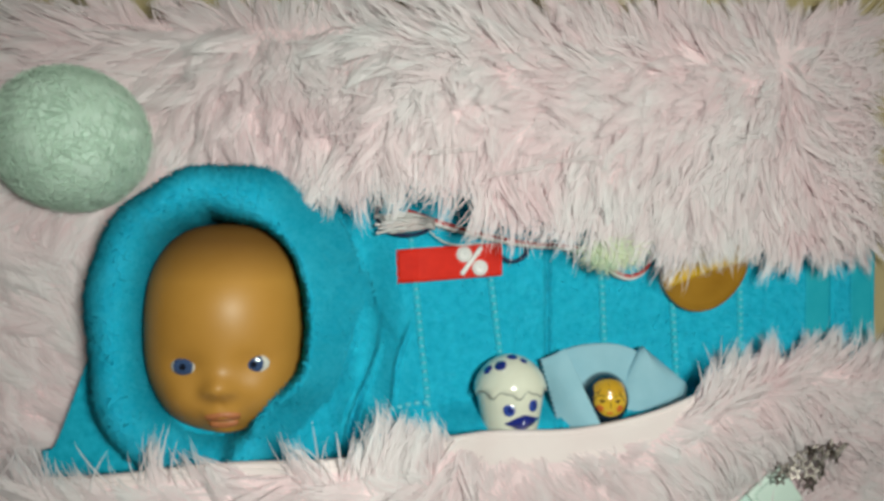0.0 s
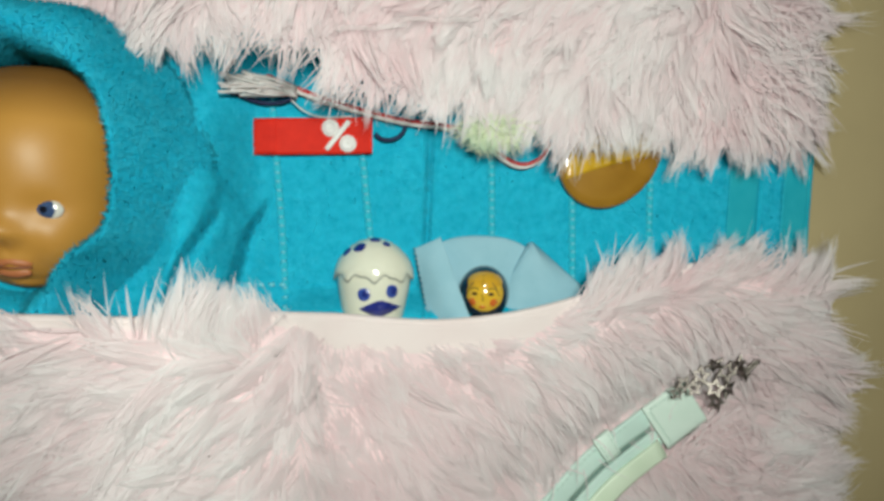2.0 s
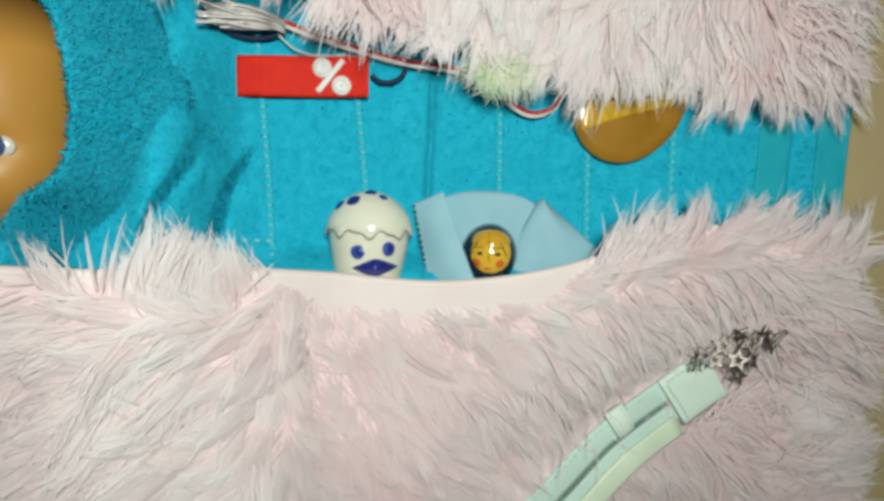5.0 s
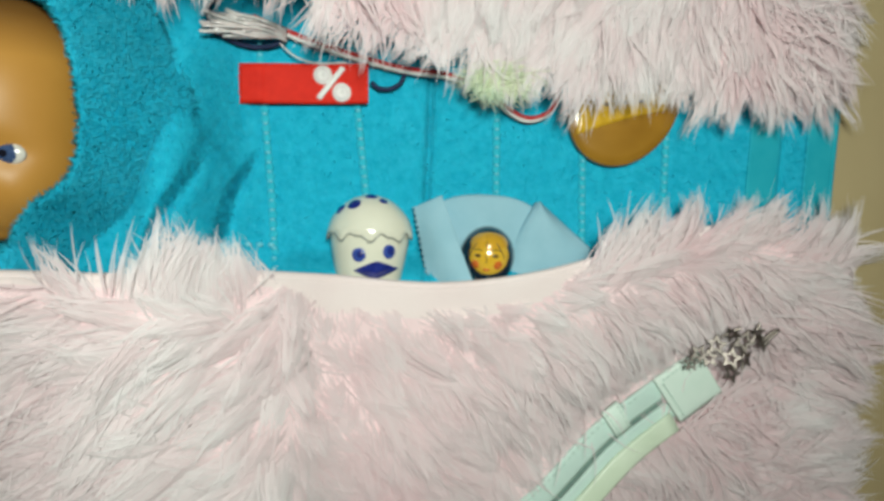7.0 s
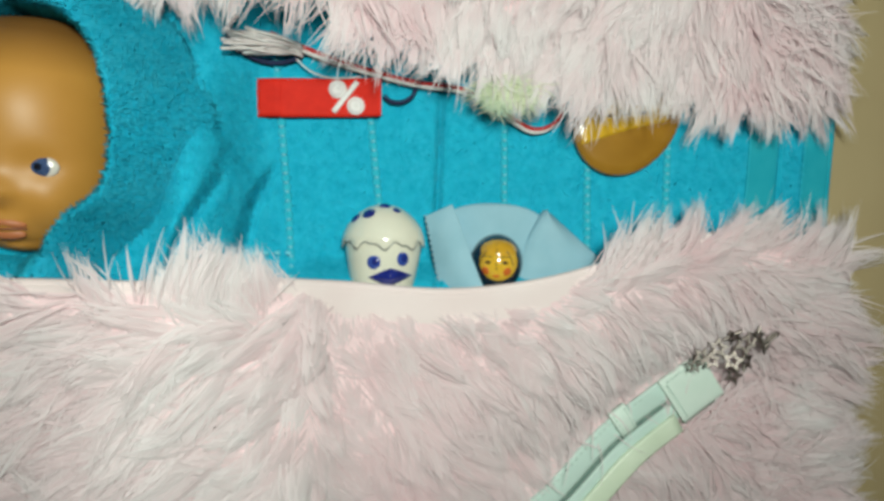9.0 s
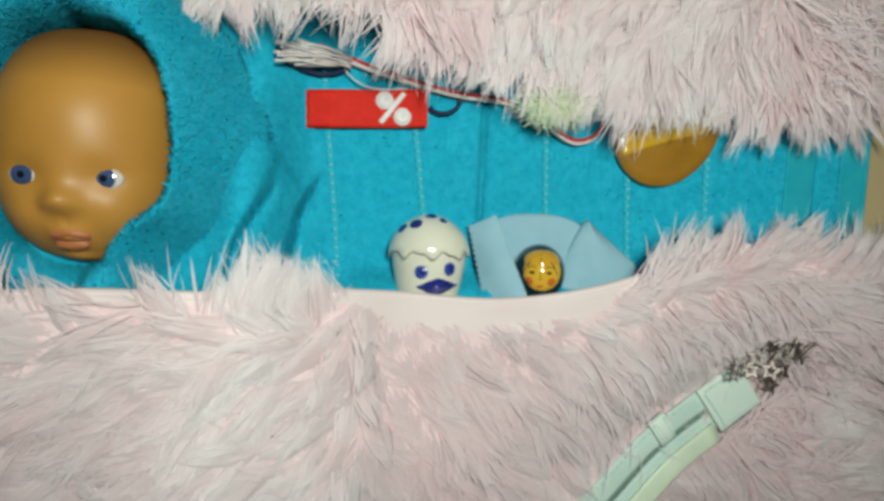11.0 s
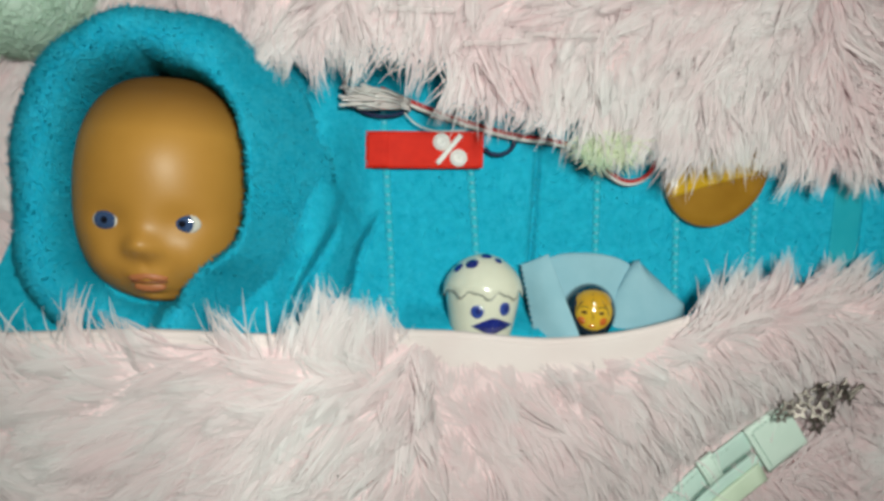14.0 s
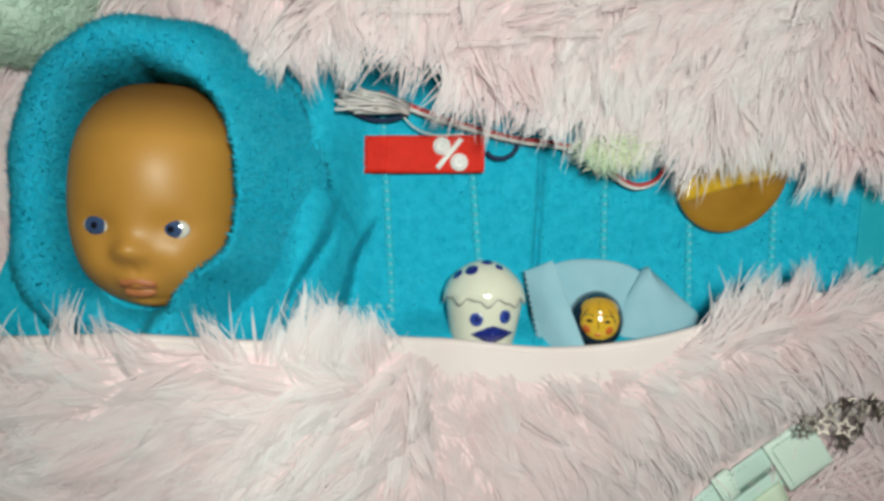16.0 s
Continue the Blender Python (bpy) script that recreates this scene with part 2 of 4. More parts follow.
def sweep(bm, points, radius, n=8, mat=0, smooth_steps=6, taper=None, flat=1.0):
    """A round cord along a smooth line through the points."""
    pts = [Vector(p) for p in points]
    line = []
    for i in range(len(pts) - 1):
        p0, p1, p2, p3 = pts[max(i - 1, 0)], pts[i], pts[i + 1], pts[min(i + 2, len(pts) - 1)]
        for k in range(smooth_steps):
            t = k / smooth_steps
            line.append(0.5 * (2 * p1 + (p2 - p0) * t + (2 * p0 - 5 * p1 + 4 * p2 - p3) * t * t + (3 * p1 - p0 - 3 * p2 + p3) * t**3))
    line.append(pts[-1])
    rings = []
    for i, p in enumerate(line):
        d = (line[min(i + 1, len(line) - 1)] - line[max(i - 1, 0)]).normalized()
        side = d.cross(Vector((0, 0, 1)))
        side = side.normalized() if side.length > 1e-4 else Vector((1, 0, 0))
        up = side.cross(d)
        r = radius * (taper(i / (len(line) - 1)) if taper else 1.0)
        rings.append([bm.verts.new(p + side * (r * math.cos(a)) + up * (r * flat * math.sin(a))) for a in (2 * math.pi * k / n for k in range(n))])
    for a, b in zip(rings, rings[1:]):
        for k in range(n):
            bm.faces.new((a[k], a[(k + 1) % n], b[(k + 1) % n], b[k])).material_index = mat
    bm.faces.new(rings[0][::-1]).material_index = mat
    bm.faces.new(rings[-1]).material_index = mat


def strands(name, mat, parent, root, d0, d1, length, width, segments=4, label="", seed=1, soft_normal=None, soft=0.0, lock=None):
    """Many tapered fibres as one mesh. Each leaves its root along d0 and bends towards d1."""
    r = np.random.RandomState(seed)
    n = len(root)
    s = np.linspace(0, 1, segments + 1)[None, :, None]
    L = length[:, None, None]
    mid = root[:, None, :] + L * (d0[:, None, :] * (s - 0.5 * s * s) + d1[:, None, :] * (0.5 * s * s))
    tangent = d0[:, None, :] * (1 - s) + d1[:, None, :] * s
    roll = np.stack([r.normal(0, 0.35, n), r.normal(0, 0.35, n), np.ones(n)], 1)[:, None, :]
    side = np.cross(tangent, roll)
    side /= np.linalg.norm(side, axis=2, keepdims=True) + 1e-9
    w = width[:, None, None] * (1.0 - 0.85 * s**1.6) * 0.5
    left, right = (mid - side * w)[:, :-1], (mid + side * w)[:, :-1]
    body = np.stack([left, right], 2).reshape(n, segments * 2, 3)
    co = np.concatenate([body, mid[:, -1:]], 1)
    per = segments * 2 + 1
    base = (np.arange(n) * per)[:, None]
    quads = np.concatenate([base + np.array([[2 * k, 2 * k + 1, 2 * k + 3, 2 * k + 2]]) for k in range(segments - 1)], 1).reshape(n, -1)
    tris = base + np.array([[2 * segments - 2, 2 * segments - 1, 2 * segments]])
    loops = np.concatenate([quads, tris], 1)
    sizes = np.tile(np.array([4] * (segments - 1) + [3]), n)
    me = bpy.data.meshes.new(name)
    me.vertices.add(n * per)
    me.vertices.foreach_set("co", co.astype(np.float32).ravel())
    me.loops.add(loops.size)
    me.loops.foreach_set("vertex_index", loops.astype(np.int32).ravel())
    me.polygons.add(len(sizes))
    me.polygons.foreach_set("loop_start", np.concatenate([[0], np.cumsum(sizes)[:-1]]).astype(np.int32))
    me.update(calc_edges=True)
    me.polygons.foreach_set("use_smooth", np.ones(len(sizes), bool))
    hue = me.attributes.new("lock", "FLOAT", "POINT")
    mixed = r.rand(n) if lock is None else 0.6 * lock + 0.4 * r.rand(n)
    hue.data.foreach_set("value", np.repeat(mixed, per).astype(np.float32))
    at = me.attributes.new("along", "FLOAT", "POINT")
    line = np.concatenate([np.repeat(np.linspace(0, 1, segments + 1)[:-1], 2), [1.0]])
    at.data.foreach_set("value", np.tile(line, n).astype(np.float32))
    if soft_normal is not None:
        face = np.cross(side, tangent)
        face /= np.linalg.norm(face, axis=2, keepdims=True) + 1e-9
        face *= np.sign(np.sum(face * soft_normal[:, None, :], 2, keepdims=True) + 1e-9)
        lit = face * (1 - soft) + soft_normal[:, None, :] * soft
        lit /= np.linalg.norm(lit, axis=2, keepdims=True) + 1e-9
        each = np.concatenate([np.repeat(lit[:, :-1], 2, axis=1), lit[:, -1:]], 1).reshape(-1, 3)
        me.normals_split_custom_set_from_vertices(each.astype(np.float32))
    me.materials.append(mat)
    ob = new(name, me)
    ob.parent = parent
    return tagged(ob, label, kind="stuff")


def unit(v):
    return v / (np.linalg.norm(v, axis=1, keepdims=True) + 1e-9)


def tufts(rng, centres, per, spread):
    """Roots scattered round the tufts' centres, and each one's tuft."""
    who = np.repeat(np.arange(len(centres)), per)
    return centres[who] + rng.normal(0, spread, (len(who), 2)), who


# ---- the room round the things, out of view ----
bm = bmesh.new()
box(bm, (0.1, 0, -0.03), (2.4, 2.0, 0.06))
tagged(part("floor", bm, TABLE, smooth=False), "plain beige smooth floor under the fur bag", "floor", kind="structure")
for nm, c, s in (("ceiling", (0.1, 0, 2.03), (2.4, 2.0, 0.06)), ("wall_north", (0.1, 1.03, 1.0), (2.4, 0.06, 2.0)), ("wall_south", (0.1, -1.03, 1.0), (2.4, 0.06, 2.0)),
                 ("wall_west", (-1.13, 0, 1.0), (0.06, 2.0, 2.0)), ("wall_east", (1.33, 0, 1.0), (0.06, 2.0, 2.0))):
    bm = bmesh.new()
    box(bm, c, s)
    tagged(part(nm, bm, WALL, smooth=False), "plain cream painted surface of the room", "wall" if nm != "ceiling" else "ceiling", kind="structure")

# ---- shapes of the bag and of the towel ----
low_edge = curve([(-0.30, -0.104), (-0.12, -0.100), (-0.068, -0.0955), (0.0, -0.094), (0.033, -0.0935), (0.065, -0.097), (0.124, -0.101),
                  (0.170, -0.0955), (0.200, -0.088), (0.226, -0.080), (0.285, -0.068), (0.343, -0.077), (0.38, -0.095)])
low_rise = curve([(-0.30, 0.012), (-0.20, 0.066), (-0.12, 0.098), (-0.05, 0.104), (0.0, 0.106), (0.04, 0.084), (0.07, 0.063), (0.13, 0.052),
                  (0.19, 0.044), (0.24, 0.032), (0.29, 0.021), (0.34, 0.012), (0.375, 0.005)])
up_edge = curve([(-0.10, 0.030), (-0.06, 0.036), (-0.034, 0.046), (-0.018, 0.038), (0.021, 0.045), (0.051, 0.037), (0.10, 0.021), (0.1545, 0.010),
                 (0.19, 0.008), (0.215, 0.008), (0.238, 0.013), (0.27, 0.003), (0.30, 0.006), (0.345, 0.014)])
up_rise = curve([(-0.26, 0.040), (-0.20, 0.058), (-0.14, 0.058), (-0.10, 0.052), (-0.05, 0.060), (0.03, 0.072), (0.09, 0.052), (0.15, 0.040), (0.22, 0.031),
                 (0.30, 0.022), (0.335, 0.012), (0.36, 0.006)])
robe_rise = curve([(-0.17, 0.040), (-0.12, 0.052), (-0.03, 0.052), (0.0, 0.049), (0.013, 0.042), (0.026, 0.0315), (0.05, 0.0265), (0.085, 0.0225), (0.12, 0.0175), (0.155, 0.0135), (0.25, 0.0125),
                   (0.30, 0.009), (0.352, 0.006)])


def up_top(x):
    return 0.121 + (np.asarray(x, float) + 0.15) * 0.070


def low_height(x, y):
    fall = 1 - 0.35 * step(low_edge(x) - y, 0.08, 0.26)
    press = 0.010 * step(x, 0.09, 0.15) * step(low_edge(x) - y, 0.04, 0.09)
    return low_rise(x) * fall - np.minimum(press, low_rise(x) * 0.6) + 0.0022 * wave(x, y, 0.018, 5) * step(low_edge(x) - y, 0.012, 0.04)


def up_height(x, y):
    x, y = np.asarray(x, float), np.asarray(y, float)
    fall = 1 - 0.6 * step(y, 0.06, 0.17)
    sink = 1 - (1 - step(y, -0.02, 0.06)) * (1 - step(x, -0.09, -0.05)) * 0.08
    return up_rise(x) * fall * sink + 0.0025 * wave(x, y, 0.02, 9)


def robe_height(x, y):
    x, y = np.asarray(x, float), np.asarray(y, float)
    low = step(-y, 0.036, 0.060)
    z = robe_rise(x) + 0.013 * np.exp(-((x - 0.005) / 0.012) ** 2) * step(-y, -0.02, 0.01) + 0.005 * step(-y, 0.015, 0.05) * (1 - step(x, 0.010, 0.040)) + 0.006 * step(-y, 0.05, 0.085) * (1 - step(x, 0.03, 0.07))
    z = z + 0.020 * step(-y, 0.086, 0.103) * step(x, 0.03, 0.06) * (1 - step(x, 0.19, 0.24))
    line = 0.0264 + (y + 0.0558) * 0.30 + 0.0014 * np.sin(y * 130)                      # fold of the sleeve
    z = z + 0.0075 * (1 - step(x, line - 0.0022, line + 0.0006)) * low
    z = z - 0.0045 * np.exp(-((x - line - 0.0012) / 0.0022) ** 2) * low
    line = 0.0085 + (y + 0.056) * 0.33 + 0.0016 * np.sin(y * 110 + 1)                       # fold beside the hood
    z = z + 0.0065 * (1 - step(x, line - 0.0025, line + 0.0006)) * step(-y, 0.02, 0.05)
    z = z - 0.0045 * np.exp(-((x - line - 0.0012) / 0.0022) ** 2) * step(-y, 0.04, 0.06)
    line = 0.003 - (y + 0.017) * 0.67                        # shoulder seam
    z = z + 0.0035 * (1 - step(x, line - 0.003, line + 0.001)) * (1 - low)
    z = z - 0.0034 * np.exp(-((x - 0.1178) / 0.0019) ** 2)
    return z + 0.0008 * wave(x, y, 0.02, 3)


# ---- the fur bag ----
bag = thing("fur_bag", "fluffy pale pink long-pile fur bag lying open on beige floor", "bag")
bm = bmesh.new()
grid(bm, 40, 24, lambda u, v: (-0.24 + 0.57 * u, -0.30 + 0.42 * v, 0.0035 + 0.001 * math.sin(30 * u) * math.sin(22 * v)))
solid(part("back_panel", bm, FABRIC, bag, "pale pink woven lining"), 0.003)
bm = bmesh.new()


def low_at(u, v):
    x = -0.26 + 0.63 * u
    y = float(low_edge(x)) - 0.27 * v * v - 0.05 * v * (1 - v)
    z = float(low_height(x, y)) - 0.004 * (1 - step(v, 0, 0.04))
    return (x, y, z)


grid(bm, 120, 60, low_at)
for f in bm.faces:
    q = f.calc_center_median()
    f.material_index = 0 if float(low_edge(q.x)) - q.y < 0.005 + 0.011 * float(step(q.x, 0.045, 0.075) * (1 - step(q.x, 0.165, 0.20))) else 1
solid(part("lower_flap", bm, [FABRIC, FUR_SKIN], bag, "pale pink front of the bag"), 0.003, 1.0)
bm = bmesh.new()
sweep(bm, [(x, float(low_edge(x)) - 0.0015, float(low_height(x, low_edge(x))) - 0.0035) for x in np.linspace(-0.2, 0.345, 60)], 0.0024, 10, smooth_steps=2)
part("hem", bm, FABRIC, bag, "smooth pink hem rolled along the opening")
bm = bmesh.new()
grid(bm, 100, 40, lambda u, v: (lambda x: (lambda y: (x, y, float(up_height(x, y))))(float(up_edge(x)) * (1 - v) + v * float(up_top(x))))(-0.09 + 0.43 * u))
grid(bm, 36, 80, lambda u, v: (lambda x: (lambda y: (x, y, float(up_height(x, y))))(-0.30 * (1 - v) + v * float(up_top(x))))(-0.25 + 0.16 * u))
solid(part("upper_flap", bm, FUR_SKIN, bag, "pale pink lid of the bag folded back"), 0.003)


def blush(x, y):
    """Where the pile is pinker: along the parting and in a few patches of the lid."""
    spots = sum(np.exp(-((x - cx) / 0.022) ** 2 - ((y - cy) / 0.016) ** 2) for cx, cy in ((-0.055, 0.085), (-0.015, 0.075), (0.262, 0.062), (0.125, -0.150), (0.090, -0.200)))
    return np.clip(np.exp(-((x - 0.078 + 0.15 * (y + 0.13)) / 0.020) ** 2) * (y < -0.05) + spots, 0, 1)


def lay_fur(name, label, rng, centres, height, flow, length, per, spread, lift, inside, seed):
    """Fur in locks on a surface: the fibres of a lock share a lean and a wave and draw together at the tip."""
    xy, who = tufts(rng, centres, per, spread)
    keep = inside(xy[:, 0], xy[:, 1])
    xy, who = xy[keep], who[keep]
    c = centres[who]
    z = height(xy[:, 0], xy[:, 1])
    root = np.column_stack([xy, z - 0.001])
    f = flow(centres[:, 0], centres[:, 1])
    a = np.arctan2(f[:, 1], f[:, 0]) + rng.normal(0, 0.24, len(centres))
    lifts = np.clip(lift + rng.normal(0, 0.16, len(centres)), 0.03, 1.0)
    size = length(centres[:, 0], centres[:, 1]) * rng.uniform(0.7, 1.25, len(centres))
    n = len(xy)
    stray = rng.rand(n) < 0.14
    aa = a[who] + rng.normal(0, 1.0, n) * np.where(stray, 0.32, 0.055)
    flat = np.column_stack([np.cos(aa), np.sin(aa), np.zeros(n)])
    L = size[who] * rng.uniform(0.72, 1.1, n)
    pull = np.column_stack([(c - xy) * 1.35, np.zeros(n)]) / L[:, None] * np.where(stray, 0.3, 1.0)[:, None]
    e = 0.003
    slope = np.column_stack([(height(xy[:, 0] + e, xy[:, 1]) - height(xy[:, 0] - e, xy[:, 1])) / (2 * e), (height(xy[:, 0], xy[:, 1] + e) - height(xy[:, 0], xy[:, 1] - e)) / (2 * e)])
    slope = np.clip(slope, -1.0, 1.0)
    flat[:, 2] = slope[:, 0] * flat[:, 0] + slope[:, 1] * flat[:, 1]
    flat = unit(flat)
    up = unit(np.column_stack([-slope, np.ones(n)]))
    e = lifts[who][:, None]
    d0 = unit(flat * 0.95 + up * (0.22 + 0.8 * e) + rng.normal(0, 0.05, (n, 3)))
    across = np.column_stack([-flat[:, 1], flat[:, 0], np.zeros(n)])
    swirl = rng.normal(0, 0.34, len(centres))[who][:, None] * across
    d1 = flat * 1.05 + up * (-0.36 + 0.62 * e) + pull * 1.5 + swirl + rng.normal(0, 0.06, (n, 3))
    width = np.clip(np.exp(rng.normal(-6.95, 0.35, n)), 0.0004, 0.0016)
    side = np.sum(np.column_stack([(xy - c) / spread, np.zeros(n)]) * across, 1, keepdims=True)
    dome = unit(up + 0.34 * np.clip(side, -1.6, 1.6) * across)
    return strands(name, FUR, bag, root, d0, d1, L, width, 5, label, seed, dome, 0.8, (rng.rand(len(centres)) * (1 - 0.9 * blush(centres[:, 0], centres[:, 1])))[who])


def scatter(rng, x0, x1, y0, y1, spacing, inside):
    n = int((x1 - x0) * (y1 - y0) / spacing**2)
    p = np.column_stack([rng.uniform(x0, x1, n), rng.uniform(y0, y1, n)])
    return p[inside(p[:, 0], p[:, 1])]


def in_up(x, y):
    right = (x > -0.09) & (y > up_edge(x)) & (x < 0.338 + 0.004 * wave(y, y, 0.01, 4))
    left = (x <= -0.09) & (x > -0.24) & ~((x > -0.128 - 0.010 * step(-y, 0.05, 0.085)) & (y < 0.012))
    return (right | left) & (y < up_top(x))


def up_flow(x, y):
    gap = y - np.where(x > -0.09, up_edge(x), -9)
    edge = 1 - step(gap, 0.02, 0.06)
    beside = (1 - step(x, -0.17, -0.15)) + (1 - step(x, -0.12, -0.10)) * (1 - step(y, -0.01, 0.03))
    beside = np.clip(beside, 0, 1) * (1 - step(y, 0.0, 0.05))
    fx = -0.50 + 0.65 * wave(x, y, 0.04, 21) + 2.5 * step(x, 0.26, 0.33) - 1.2 * (1 - step(x, -0.13, -0.03)) * step(y, 0.0, 0.06)
    fy = -0.65 + 0.45 * wave(x, y, 0.035, 22) + 2.2 * step(y, 0.100, 0.145)
    fx = fx * (1 - 0.75 * edge) - 0.06 * edge
    fy = fy * (1 - edge) - 1.0 * edge
    fx = fx * (1 - beside) + beside * (0.75 + 0.3 * wave(x, y, 0.02, 23))
    fy = fy * (1 - beside) - beside * 0.6
    return np.column_stack([fx, fy])


rng = np.random.RandomState(3)
centres = scatter(rng, -0.24, 0.345, -0.16, 0.17, 0.0066, in_up)
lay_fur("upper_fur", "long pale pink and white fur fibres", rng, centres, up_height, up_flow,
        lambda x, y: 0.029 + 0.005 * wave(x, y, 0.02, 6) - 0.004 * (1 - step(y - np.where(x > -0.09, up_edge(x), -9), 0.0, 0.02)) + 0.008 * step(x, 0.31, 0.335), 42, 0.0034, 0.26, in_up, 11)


# the strap's upper edge drapes in a shallow bow
STRAP_S = (-0.1200, -0.0600, 0.0000, 0.0507, 0.0923, 0.1246, 0.1616)
strap_x = curve(list(zip(STRAP_S, (0.0832, 0.1304, 0.1776, 0.2124, 0.2474, 0.2749, 0.3063))))
strap_y = curve(list(zip(STRAP_S, (-0.2866, -0.2496, -0.2125, -0.1757, -0.1532, -0.1361, -0.1165))))


def strap_place(x, y):
    """Length along the strap and distance below its upper edge."""
    best = np.full(np.shape(x), 9.0)
    s_at, v_at = np.zeros(np.shape(x)), np.full(np.shape(x), 9.0)
    for s in np.linspace(-0.12, 0.135, 103):
        px, py = strap_x(s), strap_y(s)
        tx, ty = strap_x(s + 0.001) - strap_x(s - 0.001), strap_y(s + 0.001) - strap_y(s - 0.001)
        ln = math.hypot(tx, ty)
        along = np.abs(((x - px) * tx + (y - py) * ty) / ln)
        nearer = along < best
        best = np.where(nearer, along, best)
        s_at = np.where(nearer, s, s_at)
        v_at = np.where(nearer, ((x - px) * ty - (y - py) * tx) / ln, v_at)
    return s_at, v_at


def in_low(x, y):
    hem = 0.0095 * step(x, 0.045, 0.075) * (1 - step(x, 0.165, 0.20)) + 0.001 + 0.003 * (1 - step(x, -0.02, 0.0))
    sparse = (low_edge(x) - y < 0.010) & (x < 0.0) & (np.sin(x * 9100.0 + y * 7300.0) > -0.75)
    return ~sparse & (y < low_edge(x) - hem) & (y > -0.30) & (x > -0.24) & (x < 0.364 + 0.004 * wave(y, y, 0.01, 8))


def low_flow(x, y):
    gap = low_edge(x) - y
    edge = (1 - step(gap, 0.006, 0.026)) * (1 - step(x, 0.03, 0.06) * (1 - step(x, 0.175, 0.21)))
    edge = edge * (1 - 0.85 * np.exp(-((x + 0.030) / 0.018) ** 2)) * (0.7 + 0.3 * step(x, -0.06, -0.01))
    left = 1 - step(x, 0.04, 0.075)
    fx = -1.0 * left + (1 - left) * (0.55 + 1.2 * step(x, 0.27, 0.34)) + 0.35 * wave(x, y, 0.03, 31)
    fy = -0.12 * left + (1 - left) * (-0.75 + 0.6 * step(x, 0.27, 0.34)) + 0.35 * wave(x, y, 0.03, 32)
    fx = fx * (1 - edge) + edge * (0.25 + 0.5 * step(x, 0.18, 0.3))
    fy = fy * (1 - edge) + edge * 1.0
    return np.column_stack([fx, fy])


def under_strap(x, y):
    s, v = strap_place(x, y)
    return (v > -0.002) & (v < 0.033) & (s < 0.124)


def low_length(x, y):
    """Longest along the rims, short along the parting."""
    rim = (-0.006 - 0.002 * (1 - step(x, 0.05, 0.09))) * (1 - step(low_edge(x) - y, 0.0, 0.02)) + 0.010 * step(x, 0.325, 0.355)
    parting = np.exp(-((x - 0.072 + 0.15 * (y + 0.13)) / 0.012) ** 2)
    s, v = strap_place(x, y)
    shy = np.where((s < 0.115) & (v < 0.01), np.clip(-v / 0.030, 0.22, 1.0), 1.0)
    lip = step(x, 0.06, 0.09) * (1 - step(x, 0.17, 0.20)) * (1 - step(low_edge(x) - y, 0.014, 0.05))
    return (0.031 + 0.005 * wave(x, y, 0.02, 7) + rim) * (1 - 0.5 * parting) * (1 - 0.5 * lip) * shy


rng = np.random.RandomState(4)
centres = scatter(rng, -0.24, 0.372, -0.29, -0.05, 0.0067, in_low)
centres = centres[~under_strap(centres[:, 0], centres[:, 1])]
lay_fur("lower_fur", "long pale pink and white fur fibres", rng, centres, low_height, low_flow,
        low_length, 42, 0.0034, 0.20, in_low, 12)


def wisps(name, seed, n, x0, x1, y_of, height, flow, lo, hi, curl=0.9, thick=1.0):
    """Long loose curls that stand out of the fur."""
    g = np.random.RandomState(seed)
    x = g.uniform(x0, x1, n)
    y = y_of(x, g.rand(n))
    f = flow(x, y)
    a = np.arctan2(f[:, 1], f[:, 0]) + g.normal(0, 0.32, n)
    b = a + g.normal(0, curl, n)
    e = g.uniform(0.25, 0.8, n)
    d0 = unit(np.column_stack([np.cos(a), np.sin(a), e]))
    d1 = np.column_stack([np.cos(b), np.sin(b), 0.1 - 0.5 * e]) * 1.1
    up = np.tile([[0.0, 0.0, 1.0]], (n, 1))
    strands(name, FUR, bag, np.column_stack([x, y, height(x, y) + 0.002]), d0, d1, g.uniform(lo, hi, n), thick * np.clip(np.exp(g.normal(-7.0, 0.3, n)), 0.0005, 0.0014), 8, "long loose white fur curls", seed, up, 0.85)


wisps("rim_curl", 71, 240, 0.285, 0.364, lambda x, t: -0.25 + 0.165 * t, low_height, low_flow, 0.018, 0.036, 1.7, 1.1)
wisps("rim_curl", 72, 260, 0.295, 0.336, lambda x, t: 0.012 + 0.12 * t, up_height, up_flow, 0.018, 0.036, 1.4, 1.1)
wisps("edge_curl", 73, 330, -0.02, 0.33, lambda x, t: up_edge(x) + 0.010 * t, up_height, up_flow, 0.020, 0.030, 0.4)
wisps("edge_curl", 74, 60, -0.14, 0.05, lambda x, t: low_edge(x) - 0.003 - 0.008 * t, low_height, low_flow, 0.016, 0.028, 0.3)
wisps("edge_curl", 75, 130, 0.19, 0.35, lambda x, t: low_edge(x) - 0.002 - 0.010 * t, low_height, low_flow, 0.016, 0.028, 0.5)
wisps("loose_curl", 76, 150, -0.20, 0.28, lambda x, t: low_edge(x) - 0.03 - 0.13 * t, low_height, low_flow, 0.018, 0.028, 0.6)
wisps("edge_curl", 79, 40, 0.070, 0.090, lambda x, t: up_edge(x) + 0.003 * t, up_height, up_flow, 0.027, 0.037, 0.22, 1.1)
wisps("tuft_curl", 78, 150, 0.255, 0.300, lambda x, t: -0.188 + 0.022 * t, low_height, lambda x, y: np.column_stack([x - 0.266, y + 0.196]), 0.016, 0.030, 0.9, 1.1)
